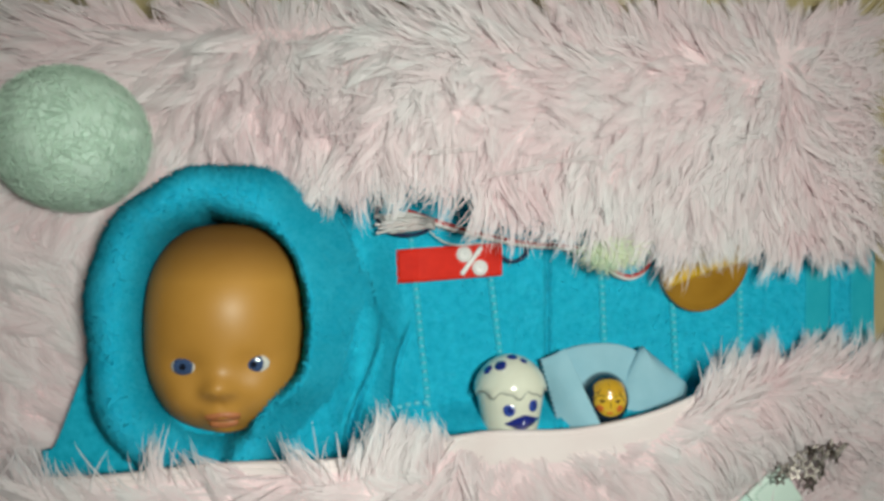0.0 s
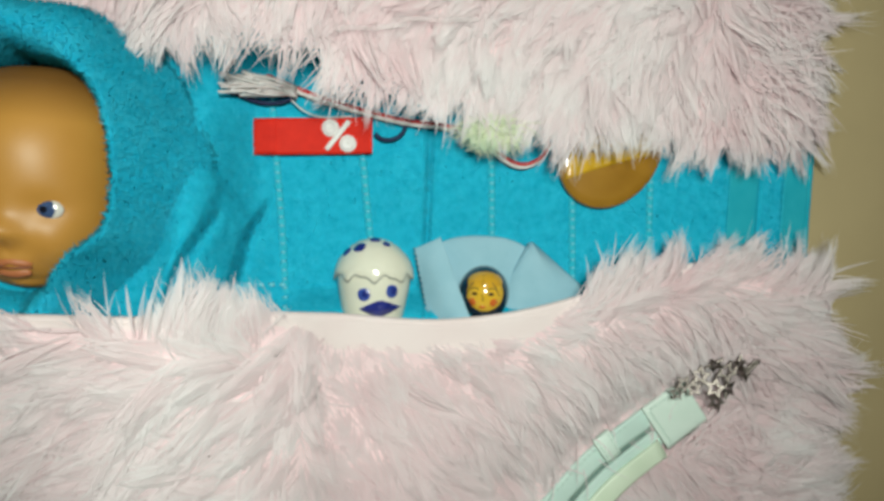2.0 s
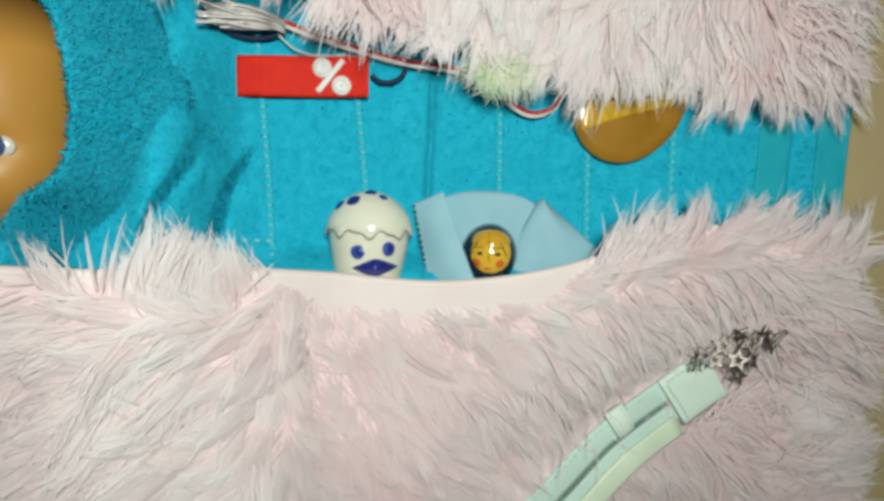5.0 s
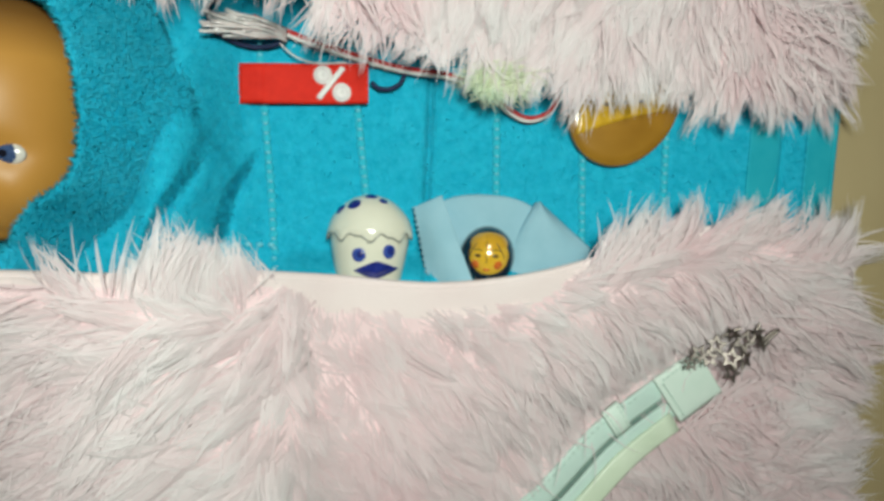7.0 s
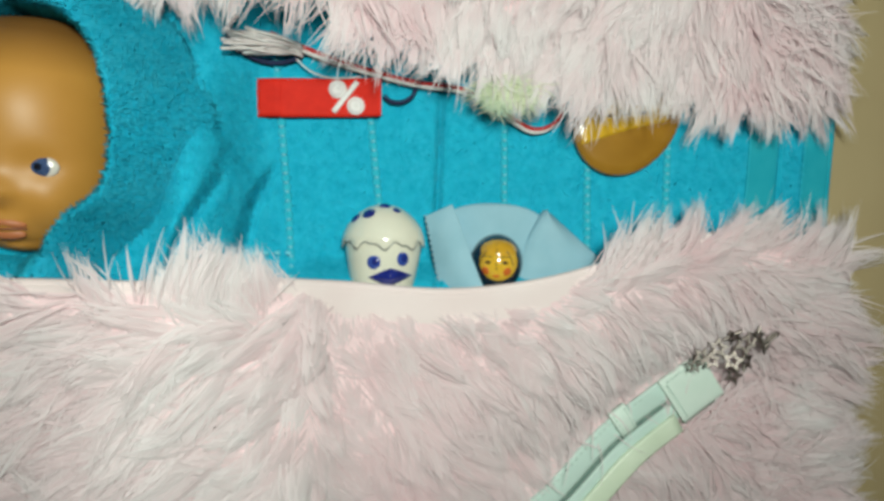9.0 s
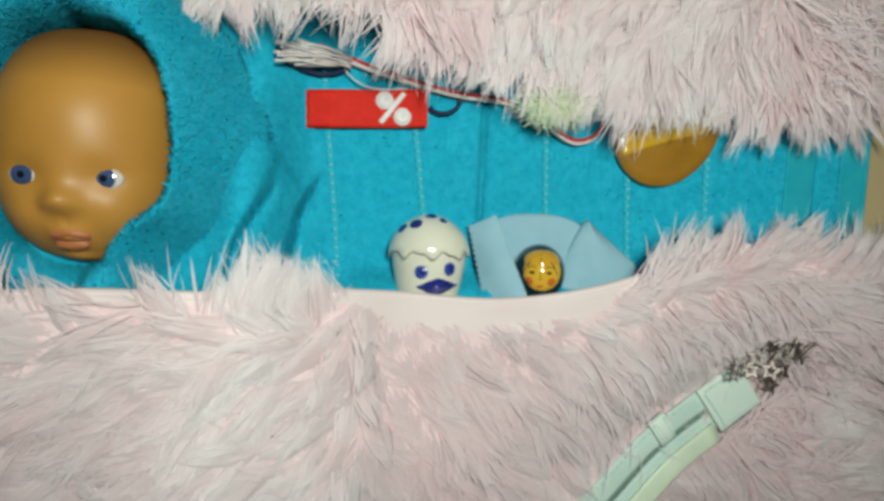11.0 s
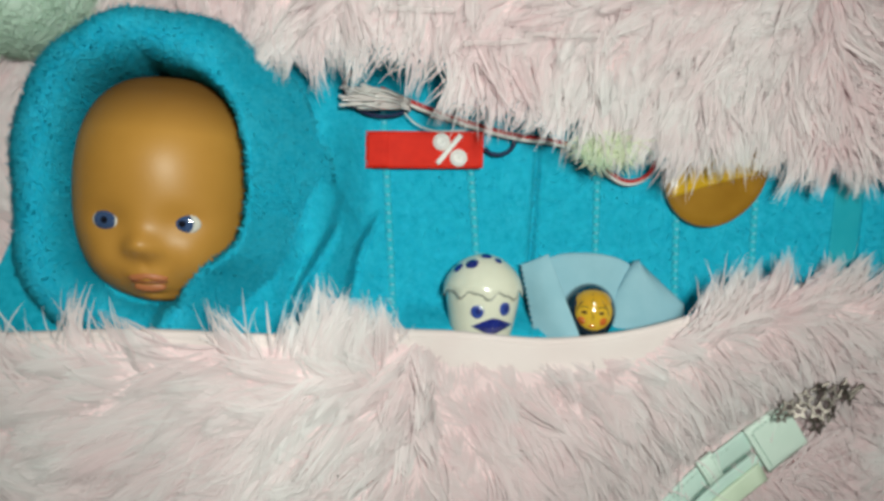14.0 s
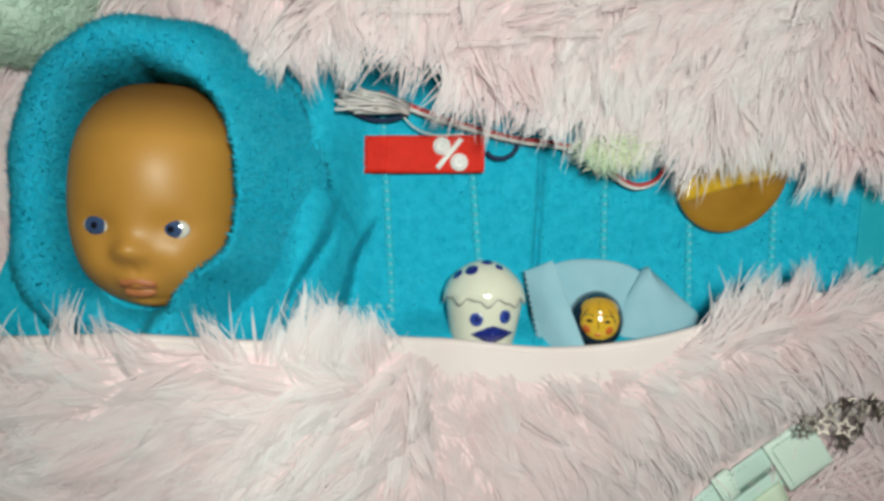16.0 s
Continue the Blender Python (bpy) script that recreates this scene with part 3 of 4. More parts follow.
wisps("loose_curl", 77, 150, -0.08, 0.30, lambda x, t: up_edge(x) + 0.012 + 0.09 * t, up_height, up_flow, 0.018, 0.028, 0.6)

# ---- the hooded towel ----
towel = thing("hooded_towel", "turquoise terry hooded bath towel wrapped round a doll", "towel")


def robe_at(x0, x1, y0, y1, raise_by=0.0):
    def f(u, v):
        x, y = x0 + (x1 - x0) * u, y0 + (y1 - y0) * v
        return (x, y, float(robe_height(x, y)) + raise_by)
    return f


bm = bmesh.new()


def robe_left(u, v):
    x = -0.145 + 0.443 * u
    top = -0.094 + 0.066 * float(step(x, -0.142, -0.115)) + 0.083 * float(step(x, -0.11, 0.0))
    y = -0.15 + (top + 0.15) * v
    return (x, y, float(robe_height(x, y)))


grid(bm, 330, 120, robe_left, 0)
grid(bm, 8, 30, robe_at(0.298, 0.318, -0.15, 0.03, -0.0012), 1)
grid(bm, 7, 30, robe_at(0.318, 0.333, -0.15, 0.03), 0)
grid(bm, 8, 30, robe_at(0.333, 0.351, -0.15, 0.03, -0.0008), 1)
solid(part("body", bm, [TERRY, WEAVE], towel, "turquoise terry sheet with a smooth woven border"), 0.004)
bm = bmesh.new()
sweep(bm, [(0.351, y, float(robe_height(0.351, y)) - 0.0025) for y in np.linspace(-0.15, 0.03, 20)], 0.0022, 8)
part("side_hem", bm, WEAVE, towel, "rolled turquoise hem")


def bent(c, p):
    return np.sign(c) * np.abs(c) ** (2 / p)


def hood_at(u, w):
    """u runs round the face, w from the inside (0) over the crest to the outside (1), past both straight down."""
    u, w = np.broadcast_arrays(np.asarray(u, float), np.asarray(w, float))
    a = 2 * np.pi * u
    c, s = np.cos(a), np.sin(a)
    deg = (np.degrees(a) + 180) % 360 - 180
    notch = np.exp(-((deg - 96) / 7) ** 2)
    lap = np.exp(-((deg + 50) / 23) ** 2)
    ix = -0.0605 + 0.0378 * bent(c, 2.5) - 0.0085 * lap
    iy = -0.0355 + np.where(s > 0, 0.0500, 0.0520) * bent(s, 2.5) + 0.0028 * notch + 0.0085 * lap
    lump = 1 + 0.018 * np.sin(5 * a + 1) + 0.012 * np.sin(11 * a)
    ox = -0.0605 + np.where(c > 0, 0.0690, 0.0610) * bent(c, 2.1) * lump
    oy = -0.0355 + np.where(s > 0, 0.0762, 0.0780) * bent(s, 2.1) * lump
    t = np.clip(w, 0, 1)
    right = np.minimum(1, np.maximum(0, c + 0.15 * s) * 1.15 + 0.9 * lap)
    k = (0.5 - 0.5 * np.cos(np.pi * t)) ** 1.08 * (1 - right) + t ** 1.35 * right
    left = np.maximum(0, -c)
    low = step(-s, 0.55, 1.0) * (1 - step(deg, -92, -80)) * step(deg, -181, -150)
    inner, outer = 0.060, 0.058 + 0.010 * left
    crest = 0.0990 + 0.0010 * c + 0.0014 * np.sin(3 * a + 2) + 0.0010 * np.sin(7 * a) - 0.011 * low - 0.003 * notch
    base = inner * (1 - t) + outer * t
    roll = np.sin(np.pi * t) ** 0.62
    drape = step(t, -0.12, 0.24) * (1 - np.maximum(0, (t - 0.16) / 0.84) ** 1.3)
    z = base + (crest - base) * (roll * (1 - right) + drape * right)
    z = z - np.maximum(0, -w) * 0.12 - np.maximum(0, w - 1) * 0.18
    x, y = ix * (1 - k) + ox * k, iy * (1 - k) + oy * k
    z = z + (0.0009 * wave(x, y, 0.008, 61) + 0.0014 * wave(x, y, 0.016, 62)) * np.sin(np.pi * t)
    return np.stack([x, y, z], -1)


bm = bmesh.new()
NU, NV = 160, 44
grid(bm, NU, NV, lambda u, v: Vector(hood_at(u, -0.25 + 1.55 * v)), 0, True)
bmesh.ops.recalc_face_normals(bm, faces=bm.faces)
part("hood", bm, TERRY, towel, "thick rolled turquoise terry hood edge")

# nap of the terry
rng = np.random.RandomState(8)


def pile(name, root, normal, length, seed, thin=1.0):
    n = len(root)
    d0 = unit(normal * 0.75 + rng.normal(0, 0.6, (n, 3)))
    d1 = unit(normal * 0.1 + rng.normal(0, 0.8, (n, 3)))
    strands(name, PILE, towel, root, d0, d1, rng.uniform(0.6, 1.2, n) * length, thin * rng.uniform(0.0007, 0.0012, n), 2, "turquoise terry loops", seed, normal, 0.97)


n = 125000
x, y = rng.uniform(-0.03, 0.333, n), rng.uniform(-0.115, 0.04, n)
keep = ((x < 0.297) | (x > 0.319))
x, y = x[keep], y[keep]
e = 0.001
normal = unit(np.column_stack([-(robe_height(x + e, y) - robe_height(x - e, y)) / (2 * e), -(robe_height(x, y + e) - robe_height(x, y - e)) / (2 * e), np.ones(len(x))]))
pile("body_nap", np.column_stack([x, y, robe_height(x, y) - 0.0003]), normal, 0.0018, 21)
n = 70000
us, vs = rng.uniform(0, 1, n), rng.uniform(0.02, 1.1, n)
p = hood_at(us, vs)
pu, pv = hood_at(us + 0.002, vs) - p, hood_at(us, vs + 0.004) - p
pile("hood_nap", p, unit(np.cross(pv, pu)), 0.0034, 22, 0.8)

# stitched lines across the towel
for x0, lean in ((0.0365, 0.10), (0.0825, 0.13), (0.154, 0.05), (0.2015, 0.05), (0.248, 0.04)):
    bm = bmesh.new()
    for k in range(30):
        y = 0.02 - k * 0.0047
        x = x0 - (y + 0.03) * lean
        z = float(robe_height(x, y)) + 0.0016
        ball(bm, (x, y, z), (0.0013, 0.0008, 0.0007), 0, 8, 6)
        ball(bm, (x, y - 0.0024, z - 0.0010), (0.0023, 0.0030, 0.0007), 1, 8, 6)
    part("stitch_line", bm, [STITCH, BAND], towel, "pale blue stitched line")
bm = bmesh.new()
for k in range(5):
    ball(bm, (0.020 + k * 0.0052, -0.0865, float(robe_height(0.020 + k * 0.0052, -0.0865)) + 0.0018), (0.0018, 0.0012, 0.0010), 0, 8, 6)
part("stitch_line", bm, [STITCH, BAND], towel, "pale blue stitched line")

# ---- the doll's head in the hood ----
FX = -0.0573                                     # middle of the face


def head_half(y):
    t = (y + 0.036) / 0.050
    return 0.0368 * (1 - 0.06 * step(-t, 0.3, 1.0))


HEAD_P = 2.6


def hump(x, y, cx, cy, sx, sy, h):
    return h * math.exp(-((x - cx) / sx) ** 2 - ((y - cy) / sy) ** 2)


def face_relief(x, y):
    z = hump(x, y, FX - 0.0004, -0.0600, 0.0058, 0.0052, 0.0062) + hump(x, y, FX, -0.053, 0.007, 0.008, 0.0006)
    z += hump(x, y, FX, -0.0215, 0.026, 0.020, 0.0026)
    for s in (-1, 1):
        z += hump(x, y, FX - 0.0004 + 0.0054 * s, -0.0612, 0.0032, 0.0030, 0.0011)
        z += hump(x, y, FX + 0.0143 * s, -0.0500, 0.0085, 0.0060, -0.0026)
        z += hump(x, y, FX + 0.0185 * s, -0.0670, 0.0115, 0.0110, 0.0044)
        z += hump(x, y, FX + 0.0100 * s, -0.0740, 0.0022, 0.004, -0.0006)
    z += hump(x, y, FX, -0.0745, 0.0090, 0.0062, 0.0050) + hump(x, y, FX, -0.0850, 0.009, 0.0055, 0.0060)
    z += hump(x, y, FX, -0.0802, 0.007, 0.0016, -0.0014) + hump(x, y, FX, -0.0670, 0.0018, 0.0025, -0.0008)
    return z


def dome(x, y):
    """How far a place of the face lies from the head's middle, 0 to 1 at the outline: round in the middle, squarer outside."""
    dx, dy = abs((x + 0.0605) / head_half(y)), abs((y + 0.0365) / 0.0492)
    inner, outer = math.hypot(dx, dy), (dx ** HEAD_P + dy ** HEAD_P) ** (1 / HEAD_P)
    mix = min(1.0, outer) ** 2
    return min(1.0, inner * (1 - mix) + outer * mix)


def face_z(x, y):
    return 0.0715 + 0.0385 * math.sqrt(max(1 - dome(x, y) ** 2, 0.0)) ** 0.88 + face_relief(x, y)


bm = bmesh.new()
made = ball(bm, (0, 0, 0), (1, 1, 1), 0, 150, 110, Matrix.Rotation(0.3, 4, "Z"))
for v in made:
    d = v.co.copy()
    flat = math.hypot(d.x, d.y)
    k = flat / max((abs(d.x) ** HEAD_P + abs(d.y) ** HEAD_P) ** (1 / HEAD_P), 1e-9)
    y = -0.0365 + 0.0492 * d.y * k
    x = -0.0605 + head_half(y) * d.x * k
    if d.z >= 0:
        z = 0.0715 + (face_z(x, y) - 0.0715 - face_relief(x, y)) + face_relief(x, y) * step(d.z, 0.0, 0.3)
    else:
        z = 0.0715 + 0.032 * d.z
    v.co = (x, y, float(z))
for s in (-1, 1):
    ex, ey = FX + 0.0142 * s - 0.0003, -0.0502
    ez = face_z(ex, ey) - (0.0008 if s > 0 else 0.0004)
    tilt = Matrix.Rotation(0.16 if s > 0 else -0.04, 4, "Y") @ Matrix.Rotation(0.10, 4, "X")
    look_x, turn = (-0.0010 if s < 0 else -0.0006), tilt.to_3x3().inverted()
    made = ball(bm, (ex, ey, ez), (0.0064, 0.0043, 0.0021), 1, 72, 48, tilt)
    for f in {f for v in made for f in v.link_faces}:
        q = turn @ (f.calc_center_median() - Vector((ex, ey, ez)))
        far = math.hypot(q.x - look_x, q.y - 0.0002)
        if q.z > 0 and far < 0.0043:
            f.material_index = 3 if far < 0.0014 else 2

def lip(x, y, radii, turn):
    e = 0.002
    sx, sy = (face_z(x + e, y) - face_z(x - e, y)) / (2 * e), (face_z(x, y + e) - face_z(x, y - e)) / (2 * e)
    lay = Matrix.Rotation(-math.atan(sx), 4, "Y") @ Matrix.Rotation(math.atan(sy) * 0.5, 4, "X")
    ball(bm, (x, y, face_z(x, y) - 0.55 * radii[2]), radii, 5, 28, 16, lay @ Matrix.Rotation(turn, 4, "Z"))


lip(FX + 0.0003, -0.0768, (0.0062, 0.0024, 0.0018), 0.0)
lip(FX - 0.0030, -0.0724, (0.0046, 0.0017, 0.0014), 0.16)
lip(FX + 0.0036, -0.0724, (0.0046, 0.0017, 0.0014), -0.16)
sweep(bm, [(FX + q, -0.0746, face_z(FX + q, -0.0746) + 0.0001) for q in (-0.0066, -0.003, 0.0, 0.003, 0.0072)], 0.0005, 6, 4, 5)
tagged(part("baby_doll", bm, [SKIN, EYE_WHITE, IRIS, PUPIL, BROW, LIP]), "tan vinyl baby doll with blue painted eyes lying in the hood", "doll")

# ---- felt ball ----
pom = thing("felt_ball", "pale mint green felted wool ball resting on the pink fur", "ball")
bm = bmesh.new()
made = ball(bm, (0, 0, 0), (1, 1, 1), 0, 64, 48)
PC = Vector((-0.1345, 0.0535, 0.064))
for v in made:
    d = v.co.normalized()
    v.co = PC + d * (0.0335 + 0.0012 * noise.noise(d * 2.2) + 0.0006 * noise.noise(d * 9))
part("core", bm, FELT, pom)
rng = np.random.RandomState(15)
d = unit(rng.normal(0, 1, (9000, 3)))
tang = unit(np.cross(d, rng.normal(0, 1, (9000, 3))))
strands("fuzz", FELT_FUZZ, pom, np.array(PC) + d * 0.0334, unit(d * 0.5 + tang), unit(tang + d * 0.1), rng.uniform(0.003, 0.008, 9000), rng.uniform(0.00025, 0.0005, 9000), 3, "fine mint wool fuzz", 16)

# ---- chick in an egg shell ----
chick = thing("chick_figurine", "cream glazed ceramic chick under an egg shell cap with cobalt eyes", "figurine")
EX, EZ = 0.0893, 0.0365


def turned(bm, profile, nu, mat=0, wobble=None, lean=0.0):
    """Turns (y, radius) pairs round an axis along y."""
    rings = []
    for k, (y, r) in enumerate(profile):
        ring = []
        for i in range(nu):
            a = 2 * math.pi * i / nu
            yy = y + (wobble(a, k / (len(profile) - 1)) if wobble else 0.0)
            ring.append(bm.verts.new((EX + r * math.cos(a) + lean * (yy + 0.08), yy, EZ + 0.88 * r * math.sin(a))))
        rings.append(ring)
    for a, b in zip(rings, rings[1:]):
        for i in range(nu):
            bm.faces.new((a[i], a[(i + 1) % nu], b[(i + 1) % nu], b[i])).material_index = mat
    return rings


def body_radius(y):
    return float(curve([(-0.125, 0.004), (-0.118, 0.0125), (-0.105, 0.0152), (-0.092, 0.0178), (-0.080, 0.0192), (-0.070, 0.0175), (-0.062, 0.008)])(y))


bm = bmesh.new()
turned(bm, [(y, body_radius(y)) for y in np.linspace(-0.125, -0.062, 30)], 64)
part("body", bm, GLAZE, chick)
bm = bmesh.new()
cap = [(-0.0595, 0.0003), (-0.0600, 0.004), (-0.0615, 0.0085), (-0.0640, 0.0125), (-0.0675, 0.0162), (-0.0715, 0.0190), (-0.0755, 0.0206), (-0.0790, 0.0212), (-0.0795, 0.0207), (-0.0780, 0.0198)]
zig = lambda a, k: -0.0016 * step(k, 0.6, 0.85) * (math.sin(9 * a) + 0.5 * math.sin(17 * a + 1))
rings = turned(bm, cap, 128, 0, zig)
bm.faces.new(rings[0])
part("shell_cap", bm, GLAZE, chick, "cream egg shell cap with a jagged edge")
bm = bmesh.new()
sweep(bm, [(EX + 0.0209 * math.cos(a), -0.0797 + zig(a, 1), EZ + 0.88 * 0.0209 * math.sin(a)) for a in np.linspace(0.1, 3.04, 60)], 0.00035, 6, 0, 2)
part("shell_rim", bm, GREYLINE, chick, "grey line along the jagged rim")


def on_body(bm, x, y, radii, mat=0, nu=20, nv=14, sink=0.0):
    r = body_radius(y)
    dx = x - EX
    z = EZ + 0.88 * math.sqrt(max(r * r - dx * dx, 1e-9)) - sink
    ball(bm, (x, y, z), radii, mat, nu, nv, Matrix.Rotation(math.asin(max(-1, min(1, dx / r))), 4, "Y"))


for x, y in ((0.0848, -0.0880), (0.0990, -0.0862)):
    bm = bmesh.new()
    on_body(bm, x, y, (0.0034, 0.0036, 0.0008))
    eye = part("eye", bm, BLUE_GLAZE, chick, "cobalt blue painted eye")
    bm = bmesh.new()
    on_body(bm, x + 0.0006, y + 0.0002, (0.0017, 0.0019, 0.0005), 0, 16, 10, -0.0006)
    part("pupil", bm, COBALT, eye)
bm = bmesh.new()


def beak_at(u, v):
    x = 0.0932 + (u - 0.5) * 0.0215
    y = -0.0952 + 0.0012 * (u - 0.5) + (v - 0.5) * 0.0088 * (1 - abs(2 * u - 1) ** 1.3)
    z = EZ + 0.88 * math.sqrt(max(body_radius(y) ** 2 - (x - EX) ** 2, 1e-9))
    return (x, y, z + 0.0008 + 0.0030 * (1 - abs(2 * u - 1)) * (1 - abs(2 * v - 1) ** 1.5))


grid(bm, 28, 12, beak_at)
solid(part("beak", bm, COBALT, chick, "glossy cobalt blue beak"), 0.003)
for a, y, s in ((2.25, -0.0640, 0.0052), (1.55, -0.0608, 0.0046), (2.75, -0.0665, 0.0045), (0.9, -0.0625, 0.0036)):
    bm = bmesh.new()
    r = float(np.interp(-y, [-p[0] for p in cap[:8]], [p[1] for p in cap[:8]]))
    down = Vector((-math.cos(a), -1.4, -math.sin(a))).normalized() * (0.8 * s)
    ball(bm, Vector((EX + r * math.cos(a), y, EZ + 0.88 * r * math.sin(a))) + down, (s, s, s), 0, 20, 14)
    part("painted_flower", bm, COBALT, chick, "cobalt blue painted flower")

# ---- blue felt cloth ----
cloth = thing("felt_cloth", "light blue felt cloth folded round a small wooden doll", "cloth")


def patch(corners, bulge, nu=28, nv=22, pinked=False, curl=0.0):
    """A sheet between four corners, bulging upwards; pinked: zigzag along the first side."""
    a, b, c, d = (Vector(q) for q in corners)

    def at(u, v):
        p = (a * (1 - v) + b * v) * (1 - u) + (d * (1 - v) + c * v) * u
        z = bulge * math.sin(math.pi * min(1, max(0, u))) * (0.4 + 0.6 * math.sin(math.pi * v)) + curl * u * u
        x = -0.0007 * abs(((v * 14) % 1) * 2 - 1) * 2 if pinked and u == 0 else 0.0
        return Vector((p.x + x, p.y, p.z + z))
    bm = bmesh.new()
    grid(bm, nu, 56 if pinked else nv, at)
    return bm


bm = bmesh.new()
grid(bm, 30, 24, lambda u, v: (0.1205 + 0.0015 * v + (0.060 - 0.006 * v) * u, -0.104 + v * (0.0440 + 0.0030 * math.sin(math.pi * u) - 0.004 * (2 * u - 1) ** 4),
                               0.0205 + 0.005 * math.sin(math.pi * u) * math.sin(math.pi * v) + 0.0006 * math.sin(9 * u + 6 * v)))
solid(part("back_layer", bm, CLOTH, cloth), 0.0013)
solid(part("left_fold", patch(((0.1205, -0.106, 0.034), (0.1112, -0.0650, 0.026), (0.1245, -0.0583, 0.027), (0.1430, -0.106, 0.044)), 0.004, pinked=True, curl=0.003), CLOTH, cloth), 0.0013)


def right_fold(u, v):
    """A soft cone: it rolls up out of the back layer and slopes to the outer point."""
    bend = math.sin(math.pi * v)
    inner = Vector((0.1545 + 0.0205 * v - 0.001 * bend, -0.106 + 0.0462 * v, 0.0215))
    corner, tip, top = Vector((0.2060, -0.106, 0.019)), Vector((0.2078, -0.0838, 0.0195)), Vector((0.1775, -0.0592, 0.0205))
    outer = corner.lerp(tip, v / 0.4) if v < 0.4 else tip.lerp(top, (v - 0.4) / 0.6)
    p = inner.lerp(outer, u)
    return Vector((p.x, p.y, p.z + (0.0075 - 0.002 * v) * math.sin(math.pi * u ** 0.75) + 0.0008 * math.sin(8 * u + 3 * v)))


bm = bmesh.new()
grid(bm, 36, 24, right_fold)
solid(part("right_fold", bm, CLOTH, cloth), 0.0013)

# ---- small nesting doll: one plain mesh ----
MX, MY, MZ = 0.1497, -0.0885, 0.0290
bm = bmesh.new()
ball(bm, (MX, MY, MZ), (0.0140, 0.0155, 0.0138), 0, 48, 32)
ball(bm, (MX, MY - 0.024, MZ - 0.001), (0.0148, 0.016, 0.0135), 0, 40, 24)
ball(bm, (MX + 0.0004, MY + 0.0004, MZ + 0.0022), (0.0123, 0.0132, 0.0126), 1, 48, 32)


ball(bm, (MX + 0.0004, MY + 0.0046, MZ + 0.0016), (0.0115, 0.0094, 0.0125), 2, 40, 28)


def on_face(x, y):
    y = y + 0.0032
    q = 1 - ((x - 0.0004) / 0.0123) ** 2 - ((y - 0.0004) / 0.0132) ** 2
    return Vector((MX + x, MY + y, MZ + 0.0022 + 0.0126 * math.sqrt(max(q, 0.02))))


for s in (-1, 1):
    ball(bm, on_face(0.0006 + 0.0044 * s, -0.0020), (0.0017, 0.0009, 0.0005), 3, 14, 8, Matrix.Rotation(0.35 * s, 4, "Y"))
    sweep(bm, [on_face(0.0006 + s * q, 0.0004 + 0.0006 * k) for q, k in ((0.0022, 0.0), (0.0044, 1.0), (0.0066, 0.2))], 0.0003, 6, 3, 5)
    ball(bm, on_face(0.0006 + 0.0056 * s, -0.0066) - Vector((0, 0, 0.0003)), (0.0023, 0.0023, 0.0007), 4, 16, 10, Matrix.Rotation(0.5 * s, 4, "Y") @ Matrix.Rotation(0.35, 4, "X"))
ball(bm, on_face(0.0006, -0.0090), (0.0018, 0.0008, 0.0005), 4, 14, 8)
sweep(bm, [on_face(0.0002, -0.0020), on_face(0.0009, -0.0050), on_face(0.0002, -0.0054)], 0.00025, 6, 3, 4)
sweep(bm, [on_face(0.0002, 0.0075) + Vector((0, 0, 0.0008)), on_face(0.0004, 0.0048) + Vector((0, 0, 0.0005)), on_face(0.0004, 0.0026) + Vector((0, 0, 0.0001))], 0.0003, 6, 3, 4)
for q in (-1, 1):
    sweep(bm, [on_face(0.0004 + q * k, h) + Vector((0, 0, up)) for k, h, up in ((0.0, 0.0072, 0.0007), (0.0040, 0.0050, 0.0004), (0.0070, 0.0010, 0.0002), (0.0086, -0.0030, 0.0))], 0.0003, 6, 3, 5)
bmesh.ops.transform(bm, matrix=Matrix.Translation((MX, MY, MZ)) @ Matrix.Rotation(-0.22, 4, "Y") @ Matrix.Translation((-MX, -MY, -MZ)), verts=bm.verts)
tagged(part("nesting_doll", bm, [SCARF, LACQUER, HAIR, INK, CHEEK]), "lacquered wooden nesting doll with dark scarf in blue felt", "doll")

# ---- red ribbon tag ----
tag = thing("ribbon_tag", "red ribbon tag with a white printed percent sign on the towel", "tag")
TU, TV = Vector((0.9977, 0.068 - 0.0, 0)).normalized(), Vector((-0.03, 1.0, 0)).normalized()


def tag_point(u, v, lift=0.0):
    p = Vector((0.0254, -0.0187, 0)) + TU * (0.0608 * u) + TV * (0.0192 * v)
    return Vector((p.x, p.y, 0.0335 - 0.003 * u + 0.0011 * math.sin(7 * u) + 0.0004 * math.sin(3 * v + 5 * u) + lift))


bm = bmesh.new()
grid(bm, 40, 10, lambda u, v: tag_point(u, v))
grid(bm, 40, 10, lambda u, v: tag_point(u * 0.985, v, -0.0026))
grid(bm, 8, 10, lambda u, v: tag_point(0, v, -0.0013 + 0.0013 * math.cos(math.pi * u)) - TU * (0.0013 * math.sin(math.pi * u)))
solid(part("ribbon", bm, RED, tag), 0.0005)

bm = bmesh.new()
grid(bm, 30, 8, lambda u, v: tag_point(0.005 + 0.17 * u, 0.01 + 0.98 * v, 0.0011 + 0.00018 * math.sin(75 * u)) - Vector((0, 0, 0.0006 * step(u, 0.7, 1.0))))
solid(part("folded_end", bm, RED, tag, "ribbed red folded ribbon end"), 0.0006)


